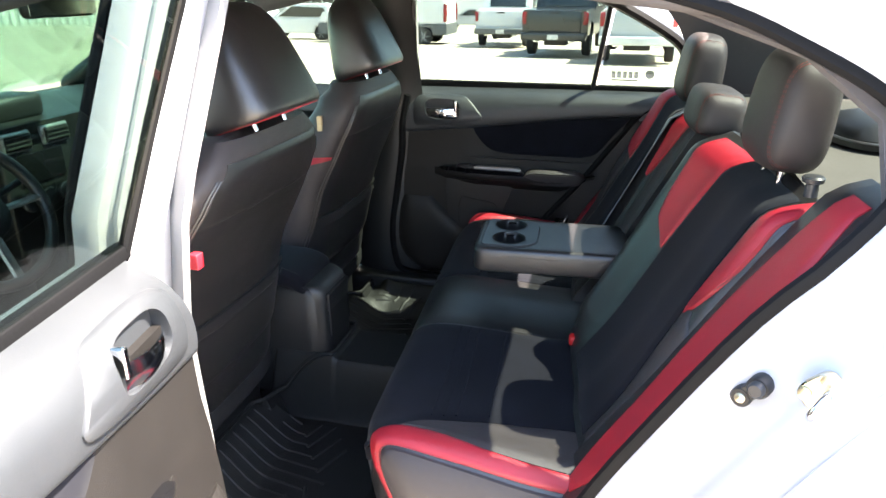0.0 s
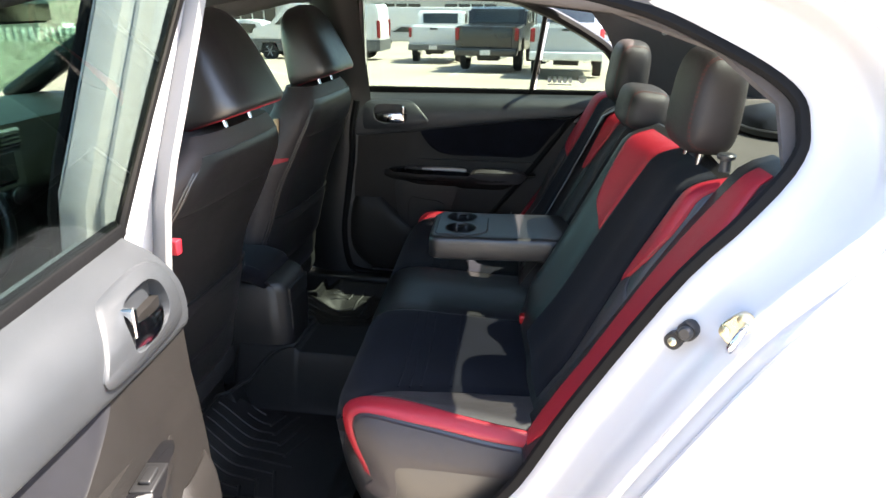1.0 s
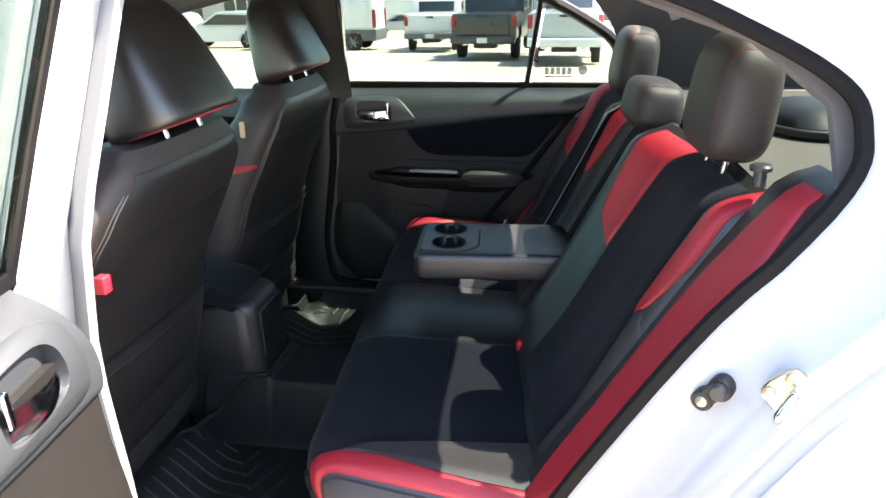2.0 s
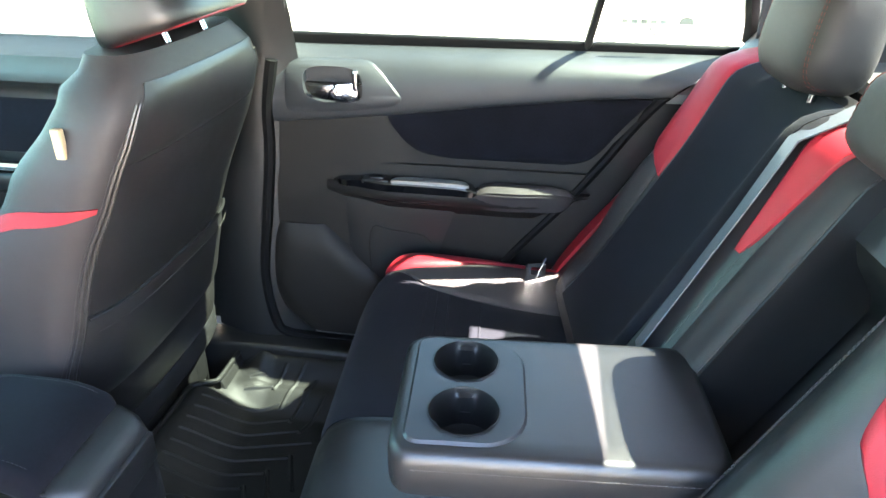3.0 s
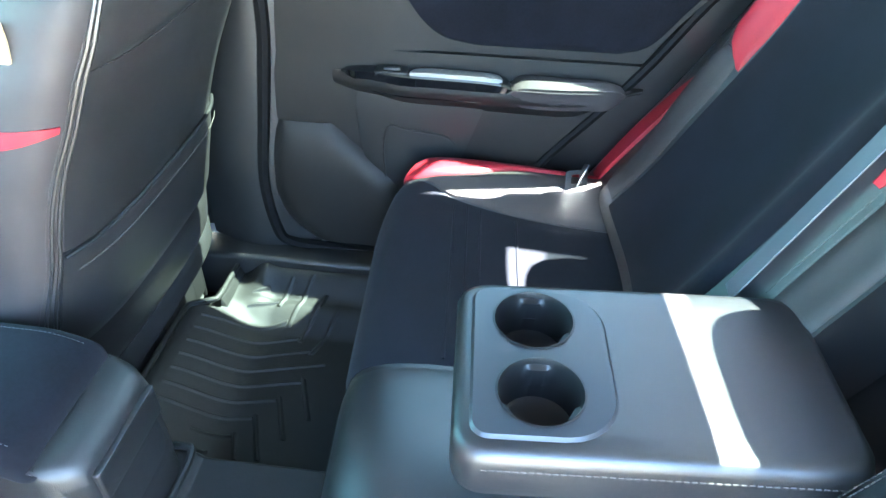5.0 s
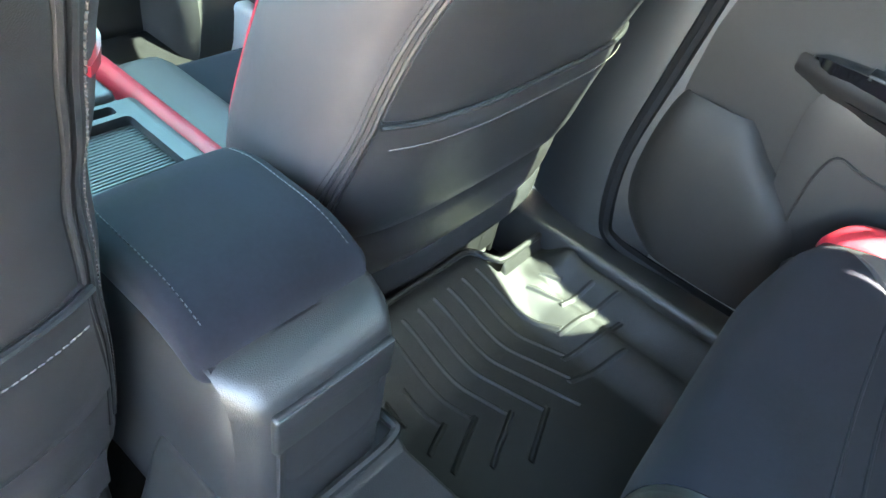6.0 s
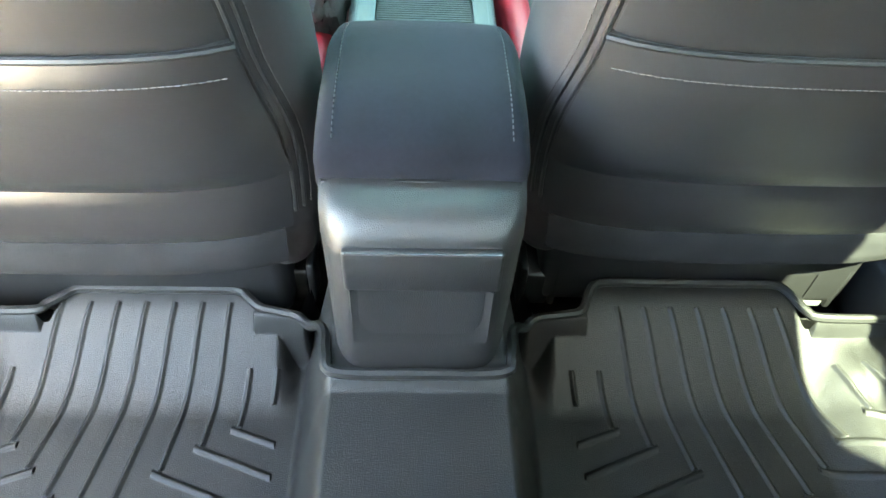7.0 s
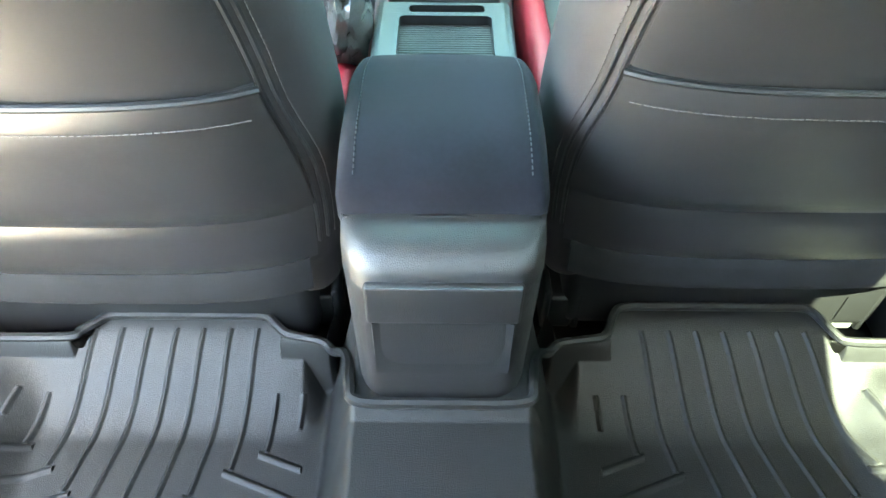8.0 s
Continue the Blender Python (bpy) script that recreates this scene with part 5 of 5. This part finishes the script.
part("centre_stack", box(-1.02, -0.925, -0.13, 0.13, 0.60, 0.955, 0.015), DARKP, dash)
part("touch_screen", box(-0.926, -0.918, -0.085, 0.085, 0.815, 0.905, 0.003), PIANO, dash, "gloss dark touch screen")
part("hood_screen", box(-1.10, -0.97, -0.11, 0.11, 0.99, 1.06, 0.02), PLASTIC, dash)
for y in (-0.07, 0.0, 0.07):
    k = part("climate_knob", loft([squircle((x, y, 0.765), (0, 1, 0), (0, 0, 1), r, r, 24, 2) for x, r in ((-0.93, 0.027), (-0.905, 0.026), (-0.902, 0.022))]), SMOOTH, dash, "round climate knob")
    part("knob_ring", tube([(-0.915, y + 0.027 * math.cos(a), 0.765 + 0.027 * math.sin(a)) for a in [2 * math.pi * j / 24 for j in range(25)]], 0.0022, 6), SILVER, k)
for y0, y1 in ((-0.125, -0.02), (0.02, 0.125), (-0.66, -0.56), (0.56, 0.66)):
    v = part("air_vent", box(-0.935, -0.915, y0, y1, 0.915, 0.972, 0.008), SILVER, dash, "silver-rimmed air vent")
    part("vent_core", box(-0.918, -0.911, y0 + 0.008, y1 - 0.008, 0.922, 0.965, 0.004), DARKP, v)
    for q in range(3):
        part("slat", box(-0.913, -0.907, y0 + 0.01, y1 - 0.01, 0.930 + 0.013 * q, 0.933 + 0.013 * q), SMOOTH, v)

wheel = thing("steering_wheel", (-0.78, -0.38, 0.82), "black leather steering wheel with silver spokes", "steering wheel")
wm = Matrix.Translation((-0.74, -0.385, 0.84)) @ Matrix.Rotation(radians(-25), 4, "Y")
part("rim", tube([wm @ Vector((0, 0.18 * math.cos(a), 0.18 * math.sin(a))) for a in [2 * math.pi * k / 40 for k in range(41)]], 0.016, 10), LEATHER, wheel)
part("hub", loft([[wm @ Vector((x, r * math.cos(a) * 1.1, r * math.sin(a))) for a in [2 * math.pi * k / 24 for k in range(24)]] for x, r in ((-0.06, 0.05), (-0.01, 0.07), (0.012, 0.06), (0.02, 0.03))]), DARKP, wheel)
for a in (0, 180, 270):
    part("spoke", tube([wm @ Vector((0, 0.05 * math.cos(radians(a)), 0.05 * math.sin(radians(a)))), wm @ Vector((0, 0.175 * math.cos(radians(a)), 0.175 * math.sin(radians(a))))], 0.014, 8, flat=0.6), SILVER, wheel)
for s in (-1, 1):
    st = part("stalk", tube([wm @ Vector((-0.03, s * 0.04, 0.03)), wm @ Vector((-0.03, s * 0.20, 0.06))], 0.009, 8), DARKP, wheel)

mirror = thing("rear_view_mirror", (-0.72, 0.0, 1.27), "black rear-view mirror under the windscreen", "mirror")
part("mirror_case", box(-0.735, -0.70, -0.165, 0.085, 1.281, 1.345, 0.022, 4), DARKP, mirror)
part("mirror_face", box(-0.7005, -0.6985, -0.155, 0.075, 1.288, 1.338, 0.0), CHROME, mirror)
part("mirror_arm", tube([(-0.735, -0.04, 1.32), (-0.80, -0.04, 1.33)], 0.014, 8), DARKP, mirror)

pod = thing("brake_light", (1.25, 0.0, 1.06), "oval dark high brake light on the parcel shelf", "brake light")
part("housing", loft([squircle((1.25, -0.02, 1.058 + h), (1, 0, 0), (0, 1, 0), 0.10 * k, 0.14 * k, 30, 2.4) for h, k in ((0, 1), (0.018, 1), (0.04, 0.85), (0.052, 0.5))]), DARKP, pod)
part("bright_rim", tube([p for p in squircle((1.25, -0.02, 1.072), (1, 0, 0), (0, 1, 0), 0.101, 0.141, 40, 2.4)], 0.0025, 6), SILVER, pod)

# crumpled clear bag by the driver seat
bag = bmesh.new()
bmesh.ops.create_icosphere(bag, subdivisions=4, radius=0.06)
for v in bag.verts:
    n = noise.noise(v.co * 30) + 0.5 * noise.noise(v.co * 70)
    v.co = Vector((-0.42, -0.125, 0.60)) + Vector((v.co.x * 1.1, v.co.y * 0.55, v.co.z * 1.3)) * (1 + 0.28 * n)
tagged(part("plastic_bag", bag, material("dark_plastic_film", (0.10, 0.095, 0.09), 0.12, vary=0.3, scale=30), smooth=25), "crumpled dark plastic bag beside the console", "plastic bag")

# ---- vehicles in the lot ----
CARWHITE = material("white_car_paint", (0.66, 0.67, 0.68), 0.3, coat=0.5, vary=0.03)
CARSILVER = material("light_grey_car_paint", (0.42, 0.44, 0.46), 0.3, coat=0.5, vary=0.03)
CARDARK = material("charcoal_car_paint", (0.018, 0.019, 0.021), 0.3, coat=0.5, vary=0.05)
TYRE = material("tyre_rubber", (0.018, 0.018, 0.018), 0.8)
RIM = material("alloy_rim", (0.5, 0.5, 0.5), 0.3, metal=0.9)
LAMP = material("red_lamp_lens", (0.28, 0.012, 0.014), 0.15)
WINDOW = material("dark_car_window", (0.02, 0.025, 0.025), 0.05, coat=0.5)
PLATE = material("plain_plate", (0.6, 0.6, 0.6), 0.5)
GREYP = material("grey_bumper_plastic", (0.10, 0.105, 0.11), 0.6)


def profile(points, y0, y1, r=0.05):
    """A side outline (x, z) carried across from y0 to y1, with rounded edges."""
    bm = bmesh.new()
    a = [bm.verts.new((x, y0, z)) for x, z in points]
    f = bm.faces.new(a)
    ext = bmesh.ops.extrude_face_region(bm, geom=[f])
    for v in ext["geom"]:
        if isinstance(v, bmesh.types.BMVert):
            v.co.y = y1
    if r:
        bmesh.ops.bevel(bm, geom=[e for e in bm.edges if abs(e.verts[0].co.y - e.verts[1].co.y) < 1e-6], offset=r, segments=2, affect="EDGES")
    return bm


def moved(bm, m):
    bm.transform(m)
    return bm


def wheel_parts(m, x, y, r, parent, w=0.24):
    """A road wheel with its axle along y."""
    s = 1 if y > 0 else -1
    def ring(yy, rr):
        return [m @ Vector((x + rr * math.cos(2 * math.pi * k / 28), yy, r + rr * math.sin(2 * math.pi * k / 28))) for k in range(28)]
    wh = part("wheel", loft([ring(y - s * w, r * 0.9), ring(y - s * w * 0.9, r), ring(y - s * 0.02, r), ring(y, r * 0.93), ring(y - s * 0.005, r * 0.70)]), TYRE, parent, "black tyre")
    rm = part("rim", loft([ring(y - s * 0.05, r * 0.69), ring(y - s * 0.012, r * 0.68), ring(y - s * 0.03, r * 0.60), ring(y - s * 0.05, r * 0.1)]), DARKP, wh)
    bm = bmesh.new()
    for k in range(6):
        a = math.pi * k / 3
        tube([m @ Vector((x + q * r * math.cos(a), y - s * 0.015, r + q * r * math.sin(a))) for q in (0.05, 0.66)], 0.045, 6, bm, 0.5)
    part("spokes", bm, RIM, wh, "alloy spokes")


def pickup(x, y, yaw, paint, label, bumper, height=1.0):
    """A pickup truck; its nose looks along its local +x, its tailgate stands at local x = 0."""
    base = Matrix.Translation((x, y, lot(x, y))) @ Matrix.Rotation(radians(yaw), 4, "Z")
    t = thing("pickup_truck", base.translation, label, "pickup truck", "parked trucks")
    M = base @ Matrix.Diagonal((1, 1, height, 1))
    part("bed", moved(profile([(0.02, 0.62), (0.02, 1.38), (1.95, 1.40), (1.95, 0.62), (1.55, 0.62), (1.4, 0.95), (0.85, 0.95), (0.72, 0.62)], -0.99, 0.99), M), paint, t)
    part("cab", moved(profile([(1.98, 0.55), (1.98, 1.40), (2.15, 1.86), (2.5, 1.93), (3.5, 1.92), (4.15, 1.42), (5.7, 1.30), (5.8, 0.6), (5.2, 0.55), (5.0, 0.9), (4.4, 0.9), (4.2, 0.5)], -0.97, 0.97, 0.08), M), paint, t)
    part("rear_window", moved(box(1.99, 2.13, -0.72, 0.72, 1.44, 1.83, 0.02, 2, shape=lambda a, b, c: (a + (c - 1.44) * 0.36 - 0.045, b, c)), M), WINDOW, t)
    for s in (-1, 1):
        part("side_window", moved(box(2.4, 3.6, *sorted((s * 0.955, s * 0.985)), 1.42, 1.82, 0.008), M), WINDOW, t)
        part("tail_lamp", moved(box(-0.02, 0.06, *sorted((s * 0.86, s * 0.985)), 0.98, 1.33, 0.02), M), LAMP, t, "red tail lamp")
        if paint is CARSILVER and s > 0:
            part("tailgate_bar", moved(box(-0.012, 0.03, -0.22, 0.22, 1.12, 1.19, 0.004), M), GREYP, t)
        part("exhaust_tip", moved(box(-0.12, 0.05, *sorted((s * 0.45, s * 0.62)), 0.46, 0.54, 0.03), M), CHROME, t)
    gate = part("tailgate", moved(box(-0.03, 0.03, -0.79, 0.79, 0.72, 1.37, 0.025), M), paint, t)
    part("gate_handle", moved(box(-0.05, -0.02, -0.15, 0.15, 1.27, 1.33, 0.01), M), DARKP, gate)
    part("gate_crease", moved(box(-0.04, -0.025, -0.70, 0.70, 1.02, 1.07, 0.004), M), paint, gate)
    b = part("rear_bumper", moved(box(-0.22, 0.02, -0.98, 0.98, 0.52, 0.74, 0.04), M), bumper, t)
    part("number_plate", moved(box(-0.235, -0.21, -0.16, 0.16, 0.55, 0.70, 0.005), M), PLATE, b, "plain pale plate")
    part("axle", moved(box(0.3, 5.2, -0.35, 0.35, 0.35, 0.60, 0.05), M), DARKP, t)
    for wx in (1.12, 4.7):
        for s in (-1, 1):
            wheel_parts(base, wx, s * 0.98, 0.42, t)
    return t


pickup(-3.95, 25.3, 92, CARWHITE, "white pickup truck with grey bumper parked on the lot", GREYP)
pickup(-1.40, 20.0, 86, CARDARK, "charcoal pickup truck parked between two others", CARDARK)
pickup(1.0, 17.7, 88, CARSILVER, "pale grey pickup truck with white bumper", CARWHITE)


def van(x, y, yaw, label):
    base = Matrix.Translation((x, y, lot(x, y))) @ Matrix.Rotation(radians(yaw), 4, "Z")
    t = thing("cargo_van", base.translation, label, "van")
    part("body", moved(profile([(0.0, 0.85), (0.04, 2.1), (0.15, 2.28), (3.6, 2.32), (4.1, 2.2), (4.75, 1.52), (5.55, 1.28), (5.7, 0.85)], -0.98, 0.98, 0.07), base), CARWHITE, t)
    part("cladding", moved(profile([(-0.04, 0.42), (-0.04, 0.86), (5.72, 0.86), (5.74, 0.42), (5.25, 0.38), (5.15, 0.72), (4.55, 0.72), (4.45, 0.38), (1.35, 0.38), (1.25, 0.72), (0.65, 0.72), (0.55, 0.42)], -1.0, 1.0, 0.03), base), GREYP, t, "dark grey lower cladding")
    for s in (-1, 1):
        part("tail_lamp", moved(box(-0.04, 0.10, *sorted((s * 0.86, s * 1.0)), 0.95, 1.65, 0.02), base), LAMP, t, "tall red tail lamp")
        part("side_window", moved(profile([(3.45, 1.45), (3.45, 2.0), (3.95, 2.0), (4.55, 1.45)], *sorted((s * 0.97, s * 1.0)), 0.0), base), WINDOW, t)
        part("panel_window", moved(box(1.9, 3.0, *sorted((s * 0.97, s * 0.995)), 1.45, 2.0, 0.008), base), WINDOW, t)
        part("cargo_panel", moved(box(0.35, 1.7, *sorted((s * 0.975, s * 0.992)), 1.40, 2.02, 0.008), base), CARWHITE, t)
        part("door_mirror", moved(box(4.0, 4.2, *sorted((s * 1.0, s * 1.2)), 1.35, 1.7, 0.04), base), DARKP, t)
    part("windscreen", moved(box(4.15, 4.72, -0.8, 0.8, 1.56, 2.16, 0.0, shape=lambda a, b, c: (4.79 - (c - 1.5) * 0.95 + (a - 4.4) * 0.02, b, c)), base), WINDOW, t)
    for wx in (0.95, 4.85):
        for s in (-1, 1):
            wheel_parts(base, wx, s * 0.99, 0.36, t)
    return t


van(-6.6, 28.2, 180, "white cargo van with dark cladding, seen side-on")


def hatch(x, y, yaw, paint, label, tall=1.0):
    base = Matrix.Translation((x, y, lot(x, y))) @ Matrix.Rotation(radians(yaw), 4, "Z") @ Matrix.Diagonal((1, 1, tall, 1))
    t = thing("parked_car", base.translation, label, "car", "parked cars")
    part("body", moved(profile([(0, 0.45), (0.0, 0.9), (0.15, 1.05), (4.2, 0.98), (4.55, 0.75), (4.55, 0.40), (3.95, 0.33), (3.8, 0.65), (3.3, 0.65), (3.15, 0.33), (1.2, 0.33), (1.05, 0.65), (0.55, 0.65), (0.4, 0.35)], -0.9, 0.9, 0.06), base), paint, t)
    part("cabin", moved(profile([(0.1, 1.02), (0.45, 1.55), (1.0, 1.66), (2.3, 1.64), (3.3, 1.0)], -0.80, 0.80, 0.08), base), paint, t)
    for s in (-1, 1):
        part("side_window", moved(profile([(0.45, 1.08), (0.65, 1.48), (2.2, 1.54), (2.95, 1.08)], *sorted((s * 0.79, s * 0.82)), 0), base), WINDOW, t)
        part("tail_lamp", moved(box(-0.02, 0.15, *sorted((s * 0.66, s * 0.9)), 0.80, 0.95, 0.02), base), LAMP, t)
        for wx in (0.8, 3.55):
            wheel_parts(base, wx, s * 0.9, 0.34, t, 0.2)
    part("windscreen", moved(profile([(2.32, 1.60), (2.40, 1.60), (3.32, 1.03), (3.24, 1.03)], -0.7, 0.7, 0), base), WINDOW, t)
    return t


hatch(-12.6, 52.0, 175, CARWHITE, "white crossover car parked far behind the trucks")
hatch(-10.5, 60.0, 185, CARSILVER, "grey car parked far back in the lot")
hatch(-12.5, 30.5, 182, CARWHITE, "white car parked behind the van")
hatch(-17.5, 33.5, 180, CARSILVER, "silver car parked beyond the van")
for k in range(3):
    hatch(-60.0 - 4 * k, 80.0 + 5 * k, 150 + 7 * k, (CARWHITE, CARSILVER, CARDARK)[k], ("white", "silver", "dark")[k] + " car parked beyond the white fence")

# ---- buildings, fence and line marks ----
STUCCO = material("pale_stucco", (0.50, 0.49, 0.47), 0.8, vary=0.08, scale=0.6)
hall = thing("showroom_building", (-5, 95, lot(0, 95)), "long pale showroom building behind the lot", "building")
z0 = lot(0, 95)
part("wall", box(-60, 50, 95, 110, z0, z0 + 8.5, 0.1), STUCCO, hall)
part("roof_band", box(-61, 51, 94, 111, z0 + 7.0, z0 + 8.6, 0.1), material("grey_fascia", (0.25, 0.26, 0.27), 0.5), hall)
for k in range(10):
    w = part("window", box(-56 + 10.4 * k, -49 + 10.4 * k, 94.9, 95.05, z0 + 0.8, z0 + 4.6, 0.0), WINDOW, hall)
    for q in range(3):
        part("mullion", box(-54.3 + 10.4 * k + 1.75 * q, -54.15 + 10.4 * k + 1.75 * q, 94.8, 94.92, z0 + 0.8, z0 + 4.6), CARWHITE, w)
trailer = thing("box_trailer", (-14, 76, lot(0, 76)), "long white box trailer parked far off", "trailer")
part("box", box(-20, -4, 75, 77.5, lot(0, 76) + 0.9, lot(0, 76) + 3.6, 0.05), CARWHITE, trailer)
part("underframe", box(-19, -5, 75.3, 77.2, lot(0, 76) + 0.45, lot(0, 76) + 0.9, 0.03), DARKP, trailer)
for sx in (-18, -16.8, -6.5):
    wheel_parts(Matrix.Translation((0, 76.2, lot(0, 76))), sx, -1.1, 0.45, trailer)

fence = thing("panel_fence", (-45, 52, lot(0, 52)), "low white corrugated panel fence along the lot", "fence")
FW = material("white_fence_sheet", (0.62, 0.64, 0.62), 0.5, vary=0.05)
for k in range(60):
    a = Vector((-52 + 0.42 * k * 0.55, 30 + 0.42 * k * 1.0 * 1.4, 0))
    part("panel", box(a.x - 0.10, a.x + 0.10, a.y - 0.22, a.y + 0.22, lot(a.x, a.y), lot(a.x, a.y) + 1.15, 0.03, 2), FW, fence)
LINE = material("worn_white_line", (0.55, 0.53, 0.48), 0.8, vary=0.25, scale=3)
for k, (xa, ya, xb, yb) in enumerate(((-9.9, 21.6, -5.2, 15.0), (-14, 24, -9.5, 17.5), (3.2, 24, 3.2, 17), (-2.2, 25, -2.3, 18.5), (0.2, 24, 0.1, 17.5))):
    d = Vector((xb - xa, yb - ya, 0)); n = Vector((-d.y, d.x, 0)).normalized() * 0.06
    bm = bmesh.new()
    bm.faces.new([bm.verts.new((p.x, p.y, lot(p.x, p.y) + 0.004)) for p in (Vector((xa, ya, 0)) - n, Vector((xb, yb, 0)) - n, Vector((xb, yb, 0)) + n, Vector((xa, ya, 0)) + n)])
    tagged(part("bay_line", bm, LINE), "worn white parking bay line on the asphalt", "road marking", "bay lines", "structure")

# sticker on the right quarter glass: plain bars for its lettering and a small emblem
sticker = thing("window_sticker", (0.74, 0.741, 1.08), "small pale sticker on the quarter window glass", "sticker")
part("side_tag", box(0.030, 0.048, -0.676, -0.655, 0.902, 0.930, 0.002), RED, driver, "red leather side tag")
part("side_tag", box(-0.092, -0.078, 0.139, 0.150, 0.975, 1.017, 0.002), material("beige_fabric_tag", (0.55, 0.42, 0.25), 0.8, bump=0.4, bump_scale=900), passenger, "small beige fabric tag")
PALE = material("pale_sticker_film", (0.62, 0.62, 0.60), 0.5, vary=0.05)
for k in range(5):
    part("bar", box(0.690 + 0.018 * k, 0.702 + 0.018 * k, 0.7405, 0.7415, 1.072, 1.092), PALE, sticker)
part("bar", box(0.690, 0.774, 0.7405, 0.7415, 1.063, 1.067), PALE, sticker)
part("emblem", loft([squircle((0.81, y, 1.085), (1, 0, 0), (0, 0, 1), 0.014, 0.014, 16, 2) for y in (0.7405, 0.7415)]), PALE, sticker)

# running gear and nose of the car, resting on the lot
for x in (-1.45, 1.25):
    for y in (-0.785, 0.785):
        wheel_parts(Matrix.Translation((0, 0, lot(x, y))), x, y, 0.325, body, 0.2)
part("front_bumper", box(-2.52, -2.38, -0.78, 0.78, 0.22, 0.74, 0.05), PAINT, body)
part("underbody", box(-2.38, 2.08, -0.68, 0.68, 0.15, 0.172, 0.004), DARKP, body)
